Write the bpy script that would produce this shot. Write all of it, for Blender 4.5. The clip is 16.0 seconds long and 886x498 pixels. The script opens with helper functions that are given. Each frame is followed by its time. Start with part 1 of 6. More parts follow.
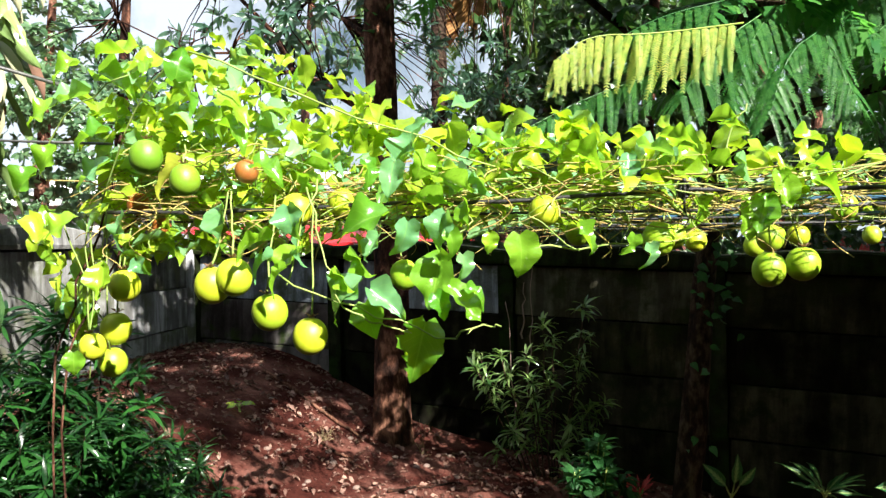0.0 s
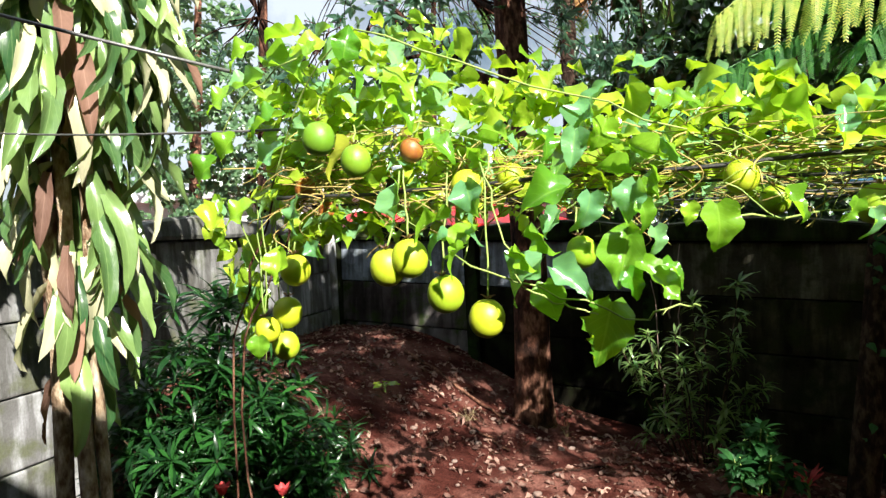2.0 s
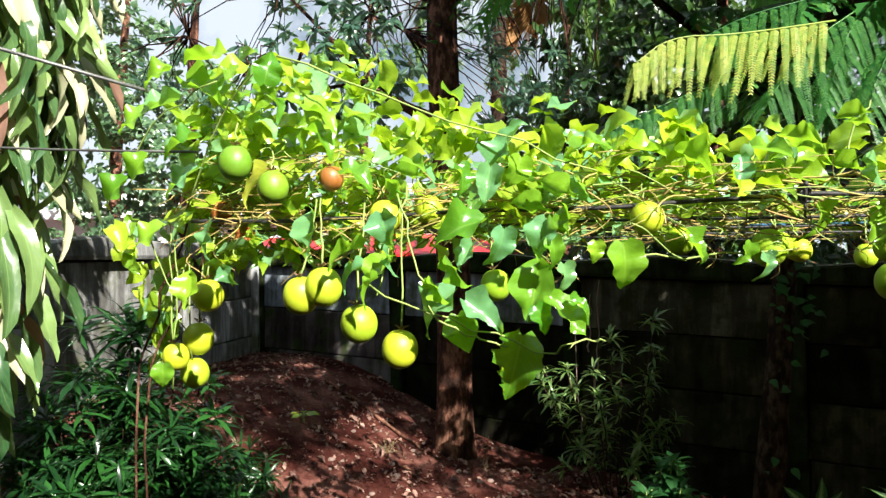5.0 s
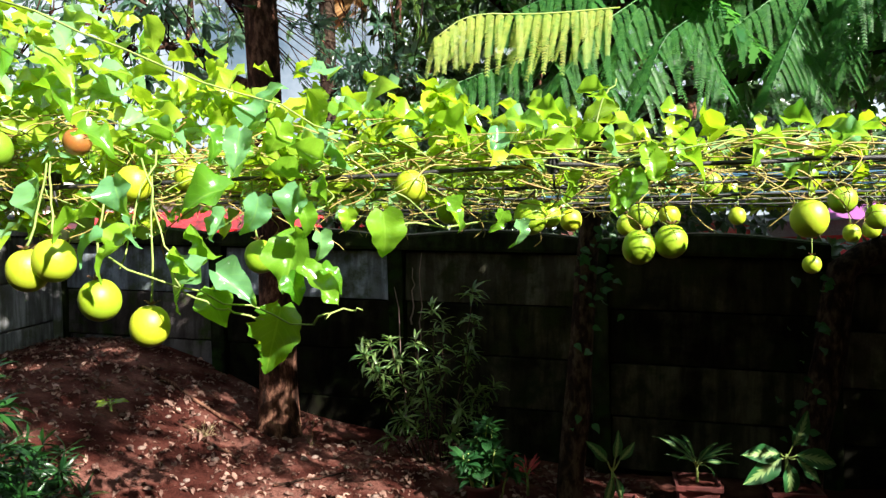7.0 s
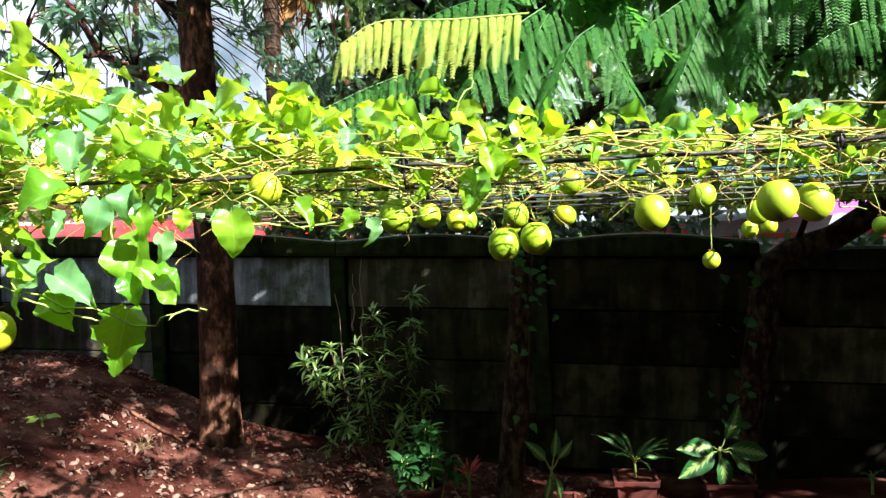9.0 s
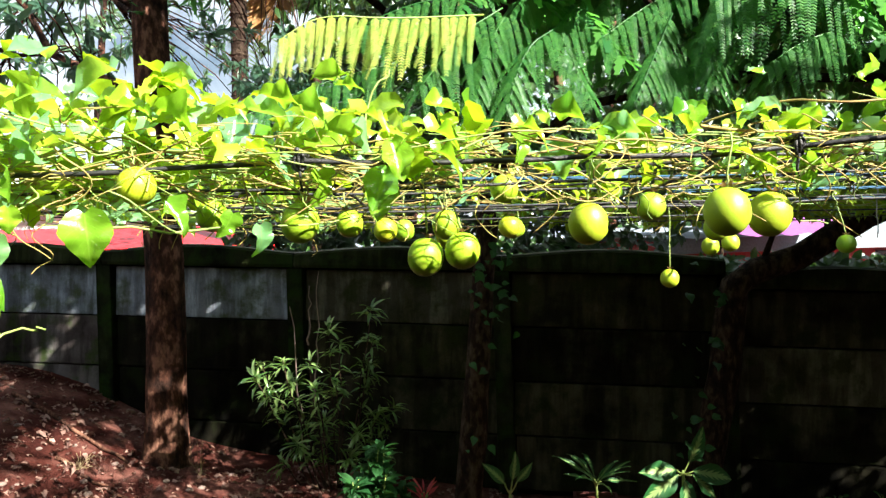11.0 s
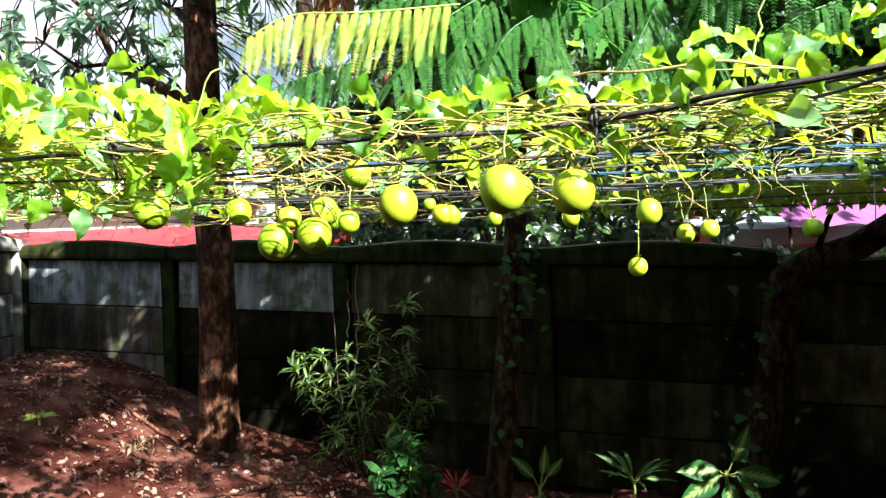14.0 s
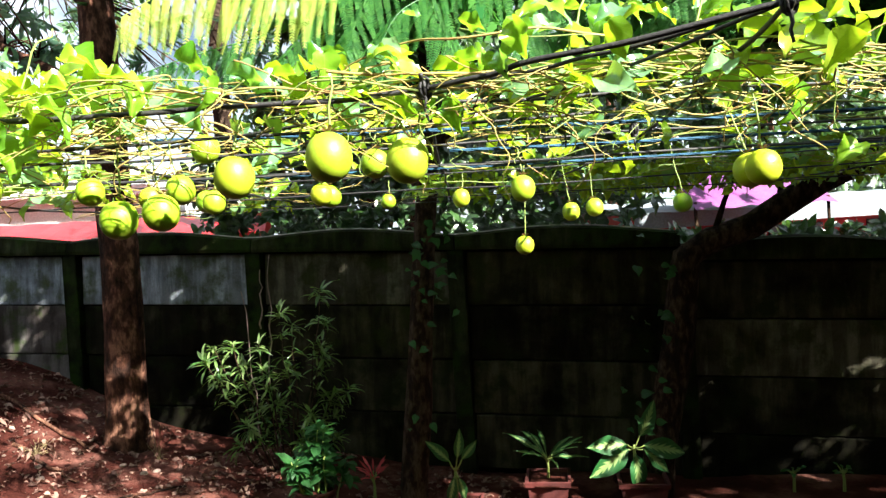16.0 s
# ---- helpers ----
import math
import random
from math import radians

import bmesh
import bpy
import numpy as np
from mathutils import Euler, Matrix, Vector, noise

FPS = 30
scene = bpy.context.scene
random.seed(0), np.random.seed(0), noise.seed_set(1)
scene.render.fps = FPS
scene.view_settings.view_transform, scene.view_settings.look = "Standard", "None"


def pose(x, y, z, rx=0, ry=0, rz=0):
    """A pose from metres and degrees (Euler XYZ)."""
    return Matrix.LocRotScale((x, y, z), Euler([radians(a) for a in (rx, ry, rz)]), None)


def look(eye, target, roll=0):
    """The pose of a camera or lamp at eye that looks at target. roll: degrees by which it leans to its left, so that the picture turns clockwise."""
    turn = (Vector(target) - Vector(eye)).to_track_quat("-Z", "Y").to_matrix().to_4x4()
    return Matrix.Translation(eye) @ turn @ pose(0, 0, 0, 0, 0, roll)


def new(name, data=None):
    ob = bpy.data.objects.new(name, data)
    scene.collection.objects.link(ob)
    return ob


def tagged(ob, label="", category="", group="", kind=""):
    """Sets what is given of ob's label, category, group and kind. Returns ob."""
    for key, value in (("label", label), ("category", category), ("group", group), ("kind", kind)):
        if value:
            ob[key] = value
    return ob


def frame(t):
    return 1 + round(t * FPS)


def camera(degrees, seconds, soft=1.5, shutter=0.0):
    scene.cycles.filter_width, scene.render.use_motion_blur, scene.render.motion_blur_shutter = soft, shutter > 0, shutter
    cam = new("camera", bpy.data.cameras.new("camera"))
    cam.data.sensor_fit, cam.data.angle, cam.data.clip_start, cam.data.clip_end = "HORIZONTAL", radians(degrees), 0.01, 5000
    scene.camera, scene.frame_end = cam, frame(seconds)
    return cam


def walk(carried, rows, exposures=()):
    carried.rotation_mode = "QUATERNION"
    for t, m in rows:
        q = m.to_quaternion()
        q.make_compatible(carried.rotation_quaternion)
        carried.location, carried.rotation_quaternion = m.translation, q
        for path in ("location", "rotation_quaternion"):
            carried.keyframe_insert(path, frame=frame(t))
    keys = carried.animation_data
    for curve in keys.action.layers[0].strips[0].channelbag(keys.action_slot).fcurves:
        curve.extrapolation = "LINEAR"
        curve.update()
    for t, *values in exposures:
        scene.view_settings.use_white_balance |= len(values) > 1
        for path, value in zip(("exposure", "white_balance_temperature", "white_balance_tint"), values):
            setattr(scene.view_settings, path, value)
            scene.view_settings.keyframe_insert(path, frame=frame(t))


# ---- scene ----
cam = camera(64.4, 16.0, 1.4)
METRES, EYE, TILT, LEAN, TURN = 1.4, 1.68, 0.0, 1.3, 0.0
ROWS = [
    (0.0, 0.0, 0.0, 0.0, 0.0, -0.0, -0.0),
    (0.5, -0.0168, 0.0085, 0.001, 1.84, 0.25, 1.03),
    (1.0, -0.0474, 0.0302, -0.0016, 4.64, -0.6, 1.49),
    (1.5, -0.0641, 0.0455, -0.0042, 7.6, -1.27, 1.7),
    (2.0, -0.0704, 0.0495, -0.0043, 10.28, -1.4, 1.78),
    (2.5, -0.0753, 0.0475, -0.0033, 11.14, -0.62, 1.1),
    (3.0, -0.0781, 0.0476, -0.0024, 11.24, -0.03, 1.06),
    (5.5, -0.0349, 0.0457, -0.0026, 1.48, 1.01, 0.0),
    (6.0, -0.0123, 0.047, 0.002, -1.8, 0.61, 0.25),
    (6.5, 0.0123, 0.0559, -0.0044, -5.51, -0.46, 0.04),
    (7.0, 0.0459, 0.0616, -0.0115, -8.5, -1.08, 0.41),
    (7.5, 0.0769, 0.0628, -0.0152, -9.49, -0.7, 0.6),
    (8.0, 0.1129, 0.0485, -0.0174, -9.45, -0.38, 1.12),
    (8.5, 0.1502, 0.0296, -0.0209, -9.36, -0.42, 1.58),
    (9.0, 0.1847, 0.0165, -0.0238, -11.48, -0.62, 1.53),
    (11.5, 0.331, 0.1395, -0.0328, -13.81, 0.54, 0.83),
    (12.0, 0.3807, 0.1322, -0.0423, -13.94, -0.43, 1.31),
    (12.5, 0.4433, 0.1281, -0.0435, -10.85, -0.03, 1.0),
    (13.0, 0.5169, 0.12, -0.0475, -7.73, -0.15, 0.24),
    (13.5, 0.5787, 0.0944, -0.0476, -6.49, 0.14, 0.27),
    (14.0, 0.6265, 0.0612, -0.0492, -5.86, 0.23, 1.0),
    (14.5, 0.6574, 0.0471, -0.0538, -6.49, 0.35, 1.3),
    (15.0, 0.699, 0.0422, -0.0639, -8.98, -0.07, 1.26),
    (15.5, 0.719, 0.0469, -0.0686, -10.15, -0.25, 1.75),
    (16.0, 0.7338, 0.0487, -0.0764, -11.39, -0.65, 2.28),
]
EXPOSURES = [(0.0, 1.86), (3.0, 1.64), (6.0, 1.68), (9.0, 2.14), (12.5, 2.24), (16.0, 2.38)]
walk(cam, [(t, pose(0, 0, EYE, TILT, LEAN, TURN) @ pose(METRES * x, METRES * y, METRES * z, 90 + pitch, roll, yaw)) for t, x, y, z, yaw, pitch, roll in ROWS], EXPOSURES)

# ---- sky and sun ----
SUN_ELEVATION, SUN_AZIMUTH = 36.0, 34.0      # azimuth: degrees to the right of straight behind the first camera
sun_to = Vector((math.sin(radians(SUN_AZIMUTH)) * math.cos(radians(SUN_ELEVATION)),
                 -math.cos(radians(SUN_AZIMUTH)) * math.cos(radians(SUN_ELEVATION)),
                 math.sin(radians(SUN_ELEVATION))))
world = bpy.data.worlds.new("sky")
scene.world = world
world.use_nodes = True
wn, wl = world.node_tree.nodes, world.node_tree.links
sky = wn.new("ShaderNodeTexSky")
sky.sky_type, sky.sun_disc = "NISHITA", False
sky.sun_elevation, sky.sun_rotation = radians(SUN_ELEVATION), radians(180 - SUN_AZIMUTH)
sky.air_density, sky.dust_density = 1.3, 1.5
background = wn["Background"]
background.inputs["Strength"].default_value = 0.026
# broken white cloud over the blue
sky_at = wn.new("ShaderNodeTexCoord")
puffs = wn.new("ShaderNodeTexNoise")
puffs.inputs["Scale"].default_value, puffs.inputs["Detail"].default_value, puffs.inputs["Roughness"].default_value = 3.2, 7, 0.6
wl.new(sky_at.outputs["Generated"], puffs.inputs["Vector"])
cover = wn.new("ShaderNodeValToRGB")
cover.color_ramp.elements[0].position, cover.color_ramp.elements[1].position = 0.35, 0.52
wl.new(puffs.outputs[0], cover.inputs[0])
clouds = wn.new("ShaderNodeMix")
clouds.data_type = "RGBA"
clouds.inputs[7].default_value = (10.4, 11.6, 13.2, 1)
wl.new(cover.outputs[0], clouds.inputs[0])
wl.new(sky.outputs[0], clouds.inputs[6])
wl.new(clouds.outputs[2], background.inputs["Color"])
sun = new("sun", bpy.data.lights.new("sun", "SUN"))
sun.data.energy, sun.data.angle, sun.data.color = 5.4, radians(0.55), (1.0, 0.95, 0.86)
sun.matrix_world = look(sun_to * 30, (0, 0, 0))

# ---- materials ----


def base_material(name):
    m = bpy.data.materials.new(name)
    m.use_nodes = True
    n = m.node_tree.nodes
    return m, n, m.node_tree.links, n["Principled BSDF"]


def ramp(n, stops):
    r = n.new("ShaderNodeValToRGB")
    while len(r.color_ramp.elements) < len(stops):
        r.color_ramp.elements.new(0.5)
    for e, (p, c) in zip(r.color_ramp.elements, stops):
        e.position, e.color = p, (*c, 1)
    return r


def noise_tex(n, l, vec, scale, detail=6, rough=0.6):
    t = n.new("ShaderNodeTexNoise")
    t.inputs["Scale"].default_value, t.inputs["Detail"].default_value = scale, detail
    t.inputs["Roughness"].default_value = rough
    l.new(vec, t.inputs["Vector"])
    return t


def mix_color(n, l, fac, a, b, mode="MIX"):
    x = n.new("ShaderNodeMix")
    x.data_type, x.blend_type = "RGBA", mode
    for sock, v in ((x.inputs[0], fac), (x.inputs[6], a), (x.inputs[7], b)):
        if isinstance(v, (int, float)):
            sock.default_value = v
        elif isinstance(v, tuple):
            sock.default_value = (*v, 1)
        else:
            l.new(v, sock)
    return x.outputs[2]


def math_node(n, l, op, a, b=0.0, clamp=False):
    x = n.new("ShaderNodeMath")
    x.operation, x.use_clamp = op, clamp
    for sock, v in ((x.inputs[0], a), (x.inputs[1], b)):
        if isinstance(v, (int, float)):
            sock.default_value = v
        else:
            l.new(v, sock)
    return x.outputs[0]


def surface(name, colors, scale=3.0, fine=40.0, rough=0.8, bump=0.3, stretch=(1, 1, 1), metal=0.0, spec=0.5, bump_size=0.01, span=(0.28, 0.72)):
    """A worn, matt surface: a broad ramp of colours, fine grain over it, and relief from both."""
    m, n, l, p = base_material(name)
    co = n.new("ShaderNodeTexCoord")
    mp = n.new("ShaderNodeMapping")
    mp.inputs["Scale"].default_value = stretch
    l.new(co.outputs["Object"], mp.inputs[0])
    broad = noise_tex(n, l, mp.outputs[0], scale)
    grain = noise_tex(n, l, mp.outputs[0], fine, 8, 0.7)
    info = n.new("ShaderNodeObjectInfo")
    shift = math_node(n, l, "MULTIPLY_ADD", info.outputs["Random"], 0.16)
    shift.node.inputs[2].default_value = -0.08
    k = len(colors) - 1
    r = ramp(n, [(span[0] + (span[1] - span[0]) * i / max(k, 1), c) for i, c in enumerate(colors)])
    l.new(math_node(n, l, "ADD", broad.outputs[0], shift), r.inputs[0])
    g = ramp(n, [(0.3, (0.55, 0.55, 0.55)), (0.7, (1.25, 1.25, 1.25))])
    l.new(grain.outputs[0], g.inputs[0])
    l.new(mix_color(n, l, 0.8, r.outputs[0], g.outputs[0], "MULTIPLY"), p.inputs["Base Color"])
    p.inputs["Roughness"].default_value, p.inputs["Metallic"].default_value = rough, metal
    p.inputs["Specular IOR Level"].default_value = spec
    b = n.new("ShaderNodeBump")
    b.inputs["Strength"].default_value, b.inputs["Distance"].default_value = bump, bump_size
    h = math_node(n, l, "ADD", broad.outputs[0], math_node(n, l, "MULTIPLY", grain.outputs[0], 0.6))
    l.new(h, b.inputs["Height"])
    l.new(b.outputs[0], p.inputs["Normal"])
    return m


def leaf_material(name, dark, light, through_color, trans=0.45, rough=0.4, vein=0.5, cream=None, gloss=0.5, spread=1.0, cool=None):
    """A leaf blade: a colour of its own for each leaf, veins from the blade's own coordinates, light passing through it."""
    m, n, l, p = base_material(name)
    uv = n.new("ShaderNodeUVMap")
    sep = n.new("ShaderNodeSeparateXYZ")
    l.new(uv.outputs[0], sep.inputs[0])
    across = math_node(n, l, "ABSOLUTE", math_node(n, l, "SUBTRACT", sep.outputs[0], 0.5))
    mid = math_node(n, l, "LESS_THAN", across, 0.022)
    slant = math_node(n, l, "SUBTRACT", math_node(n, l, "MULTIPLY", sep.outputs[1], 7.0), math_node(n, l, "MULTIPLY", across, 5.0))
    side = math_node(n, l, "LESS_THAN", math_node(n, l, "FRACT", slant), 0.10)
    veins = math_node(n, l, "MAXIMUM", mid, math_node(n, l, "MULTIPLY", side, 0.6))
    info, isl = n.new("ShaderNodeObjectInfo"), n.new("ShaderNodeNewGeometry")
    rnd = math_node(n, l, "FRACT", math_node(n, l, "ADD", info.outputs["Random"], isl.outputs["Random Per Island"]))
    co = n.new("ShaderNodeTexCoord")
    blotch = noise_tex(n, l, co.outputs["Object"], 25.0, 4)
    f = math_node(n, l, "ADD", math_node(n, l, "POWER", rnd, spread), math_node(n, l, "MULTIPLY_ADD", blotch.outputs[0], 0.3), True)
    f.node.inputs[1].links[0].from_node.inputs[2].default_value = -0.08
    col = mix_color(n, l, f, dark, light)
    # paler share of blades: glare off the leaves put into the colour
    if cool:
        pale = math_node(n, l, "GREATER_THAN", math_node(n, l, "FRACT", math_node(n, l, "MULTIPLY", rnd, 7.31)), 0.68)
        col = mix_color(n, l, math_node(n, l, "MULTIPLY", pale, 0.75), col, cool)
    if cream:
        edge = math_node(n, l, "ADD", math_node(n, l, "MULTIPLY", across, 3.0), math_node(n, l, "MULTIPLY", math_node(n, l, "PINGPONG", slant, 0.5), 1.1))
        r = ramp(n, [(0.62, cream), (0.85, dark)])
        l.new(edge, r.inputs[0])
        col = mix_color(n, l, 0.9, col, r.outputs[0])
    colv = mix_color(n, l, math_node(n, l, "MULTIPLY", veins, vein), col, tuple(min(1, 1.5 * c + 0.06) for c in light))
    l.new(colv, p.inputs["Base Color"])
    p.inputs["Roughness"].default_value = rough
    p.inputs["Specular IOR Level"].default_value = gloss
    b = n.new("ShaderNodeBump")
    b.inputs["Strength"].default_value, b.inputs["Distance"].default_value = 0.7, 0.006
    quilt = math_node(n, l, "MULTIPLY", math_node(n, l, "PINGPONG", slant, 0.5), 0.08 if vein > 0.2 else 0.0)
    relief = math_node(n, l, "ADD", quilt, math_node(n, l, "MULTIPLY", blotch.outputs[0], 0.45))
    l.new(math_node(n, l, "SUBTRACT", relief, math_node(n, l, "MULTIPLY", veins, 0.5)), b.inputs["Height"])
    l.new(b.outputs[0], p.inputs["Normal"])
    tr = n.new("ShaderNodeBsdfTranslucent")
    l.new(mix_color(n, l, 0.75, col, through_color, "MIX"), tr.inputs["Color"])
    mx = n.new("ShaderNodeMixShader")
    mx.inputs[0].default_value = trans
    l.new(p.outputs[0], mx.inputs[1])
    l.new(tr.outputs[0], mx.inputs[2])
    l.new(mx.outputs[0], n["Material Output"].inputs[0])
    return m


def bark_material(name, colors, scale=5.0):
    return surface(name, colors, scale * 2.2, 55.0, 0.92, 1.0, (1, 1, 0.5), 0, 0.08, 0.035, (0.34, 0.63))


def fruit_material(name, green, yellow):
    """The smooth, waxy rind: green to yellow by fruit, pale specks, a faint blush."""
    m, n, l, p = base_material(name)
    co, info = n.new("ShaderNodeTexCoord"), n.new("ShaderNodeObjectInfo")
    blush = noise_tex(n, l, co.outputs["Object"], 1.8, 4)
    f = math_node(n, l, "ADD", math_node(n, l, "MULTIPLY", info.outputs["Random"], 0.75), math_node(n, l, "MULTIPLY", blush.outputs[0], 0.45), True)
    col = mix_color(n, l, f, green, yellow)
    v = n.new("ShaderNodeTexVoronoi")
    v.inputs["Scale"].default_value = 24.0
    l.new(co.outputs["Object"], v.inputs["Vector"])
    speck = math_node(n, l, "LESS_THAN", v.outputs["Distance"], 0.17)
    l.new(mix_color(n, l, math_node(n, l, "MULTIPLY", speck, 0.16), col, (0.62, 0.70, 0.30)), p.inputs["Base Color"])
    p.inputs["Roughness"].default_value = 0.46
    p.inputs["Subsurface Weight"].default_value = 0.55
    p.inputs["Subsurface Radius"].default_value = (1.0, 1.2, 0.3)
    p.inputs["Subsurface Scale"].default_value = 0.016
    b = n.new("ShaderNodeBump")
    b.inputs["Strength"].default_value, b.inputs["Distance"].default_value = 0.06, 0.02
    l.new(noise_tex(n, l, co.outputs["Object"], 14.0, 4).outputs[0], b.inputs["Height"])
    l.new(b.outputs[0], p.inputs["Normal"])
    return m


def concrete_material(name, colors, moss, rough=0.9):
    """Weathered cast concrete: blotches, dark runs down the face, moss in patches."""
    m, n, l, p = base_material(name)
    co, info = n.new("ShaderNodeTexCoord"), n.new("ShaderNodeObjectInfo")
    off = n.new("ShaderNodeVectorMath")
    off.operation = "ADD"
    l.new(co.outputs["Object"], off.inputs[0])
    comb = n.new("ShaderNodeCombineXYZ")
    for i in (0, 2):
        l.new(math_node(n, l, "MULTIPLY", info.outputs["Random"], 17.0), comb.inputs[i])
    l.new(comb.outputs[0], off.inputs[1])
    vec = off.outputs[0]
    runs = n.new("ShaderNodeMapping")
    runs.inputs["Scale"].default_value = (9.0, 9.0, 1.3)
    l.new(vec, runs.inputs[0])
    broad, streak, grain = noise_tex(n, l, vec, 2.4), noise_tex(n, l, runs.outputs[0], 1.0, 5), noise_tex(n, l, vec, 60.0, 8, 0.7)
    k = len(colors) - 1
    r = ramp(n, [(0.3 + 0.4 * i / k, c) for i, c in enumerate(colors)])
    tone = math_node(n, l, "MULTIPLY_ADD", info.outputs["Random"], 0.30)
    tone.node.inputs[2].default_value = -0.13
    l.new(math_node(n, l, "ADD", broad.outputs[0], tone), r.inputs[0])
    dark = ramp(n, [(0.42, (0.22, 0.2, 0.18)), (0.6, (1, 1, 1))])
    l.new(streak.outputs[0], dark.inputs[0])
    c1 = mix_color(n, l, 0.75, r.outputs[0], dark.outputs[0], "MULTIPLY")
    patch = ramp(n, [(0.5, (0, 0, 0)), (0.62, (1, 1, 1))])
    l.new(noise_tex(n, l, vec, 3.7, 7).outputs[0], patch.inputs[0])
    c2 = mix_color(n, l, math_node(n, l, "MULTIPLY", patch.outputs[0], 0.8), c1, moss)
    g = ramp(n, [(0.3, (0.7, 0.7, 0.7)), (0.7, (1.2, 1.2, 1.2))])
    l.new(grain.outputs[0], g.inputs[0])
    l.new(mix_color(n, l, 0.7, c2, g.outputs[0], "MULTIPLY"), p.inputs["Base Color"])
    p.inputs["Roughness"].default_value = rough
    p.inputs["Specular IOR Level"].default_value = 0.06
    b = n.new("ShaderNodeBump")
    b.inputs["Strength"].default_value, b.inputs["Distance"].default_value = 0.5, 0.008
    l.new(math_node(n, l, "ADD", grain.outputs[0], streak.outputs[0]), b.inputs["Height"])
    l.new(b.outputs[0], p.inputs["Normal"])
    return m


# canopy copy: yellow of sun through the upper leaves put into the colour
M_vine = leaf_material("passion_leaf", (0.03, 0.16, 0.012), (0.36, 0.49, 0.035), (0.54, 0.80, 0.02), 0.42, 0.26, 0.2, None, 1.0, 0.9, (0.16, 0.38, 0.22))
# hanging copy of the same leaf without that sunlit yellow
M_vine_deep = leaf_material("unlit_passion_leaf", (0.03, 0.17, 0.014), (0.27, 0.47, 0.03), (0.42, 0.80, 0.03), 0.42, 0.24, 0.2, None, 1.0, 1.0, (0.14, 0.35, 0.19))
M_yellow = leaf_material("yellowing_leaf", (0.36, 0.46, 0.05), (0.55, 0.52, 0.06), (0.85, 0.80, 0.06), 0.45, 0.45, 0.3)
M_mango = leaf_material("mango_leaf", (0.022, 0.075, 0.05), (0.08, 0.16, 0.10), (0.18, 0.36, 0.16), 0.38, 0.24, 0.3, None, 1.0)
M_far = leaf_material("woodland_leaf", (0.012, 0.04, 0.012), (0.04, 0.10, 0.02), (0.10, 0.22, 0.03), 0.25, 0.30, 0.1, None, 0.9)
# lighter copy of M_far: sun and haze on the far trees put into it
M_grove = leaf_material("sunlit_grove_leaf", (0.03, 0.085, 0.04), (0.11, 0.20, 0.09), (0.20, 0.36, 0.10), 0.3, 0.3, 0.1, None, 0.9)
M_feather = leaf_material("feathery_leaflet", (0.010, 0.10, 0.028), (0.085, 0.25, 0.05), (0.14, 0.47, 0.06), 0.45, 0.35, 0.0)
# pale copy of M_feather, with full sun put into the colour
M_feather_pale = leaf_material("sunlit_feathery_leaflet", (0.16, 0.34, 0.05), (0.50, 0.52, 0.12), (0.50, 0.72, 0.10), 0.4, 0.35, 0.0)
# cream share: white leaf margins, and sun glints put into the colour
M_strap = leaf_material("strap_leaf", (0.012, 0.06, 0.022), (0.22, 0.33, 0.10), (0.36, 0.50, 0.10), 0.2, 0.26, 0.2, None, 1.0, 1.5, (0.52, 0.48, 0.33))
M_dry = leaf_material("dry_leaf", (0.05, 0.022, 0.016), (0.24, 0.13, 0.09), (0.45, 0.25, 0.08), 0.25, 0.8, 0.3)
M_dry_frond = leaf_material("dry_frond", (0.16, 0.08, 0.03), (0.42, 0.22, 0.07), (0.5, 0.25, 0.06), 0.3, 0.7, 0.0)
M_litter = leaf_material("fallen_leaf", (0.06, 0.024, 0.019), (0.38, 0.23, 0.18), (0.45, 0.25, 0.12), 0.15, 0.7, 0.3, None, 0.3, 1.8)
M_straw = surface("dry_straw", [(0.22, 0.16, 0.08), (0.42, 0.33, 0.18)], 9.0, 80.0, 0.8, 0.2)
M_dracaena = leaf_material("dracaena_leaf", (0.003, 0.017, 0.006), (0.018, 0.08, 0.014), (0.09, 0.28, 0.03), 0.15, 0.28, 0.1, None, 0.4, 1.6)
M_croton = leaf_material("croton_leaf", (0.015, 0.085, 0.015), (0.25, 0.36, 0.12), (0.25, 0.45, 0.06), 0.3, 0.22, 0.2, None, 1.0)
M_dumb = leaf_material("dumb_cane_leaf", (0.012, 0.08, 0.018), (0.03, 0.13, 0.03), (0.18, 0.36, 0.08), 0.2, 0.5, 0.2, (0.26, 0.38, 0.12), 0.3)
M_pot_leaf = leaf_material("broad_leaf", (0.008, 0.05, 0.013), (0.025, 0.10, 0.022), (0.12, 0.32, 0.05), 0.25, 0.5, 0.3, None, 0.3)
M_red_leaf = leaf_material("red_leaf", (0.40, 0.03, 0.04), (0.65, 0.08, 0.08), (0.70, 0.05, 0.05), 0.35, 0.5, 0.1)
M_palm = leaf_material("palm_leaf", (0.04, 0.11, 0.02), (0.10, 0.18, 0.04), (0.25, 0.40, 0.06), 0.3, 0.4, 0.0)
M_fruit = fruit_material("passion_fruit_rind", (0.14, 0.33, 0.016), (0.43, 0.47, 0.022))
# darker rind for fruits behind leaves, their shade put into the colour
M_shaded_fruit = fruit_material("shaded_rind", (0.09, 0.22, 0.014), (0.20, 0.32, 0.018))
M_ripe = fruit_material("ripe_rind", (0.26, 0.12, 0.025), (0.30, 0.09, 0.02))
M_stem = surface("vine_stem", [(0.15, 0.13, 0.03), (0.37, 0.30, 0.08), (0.34, 0.19, 0.065)], 9.0, 90.0, 0.7, 0.4)
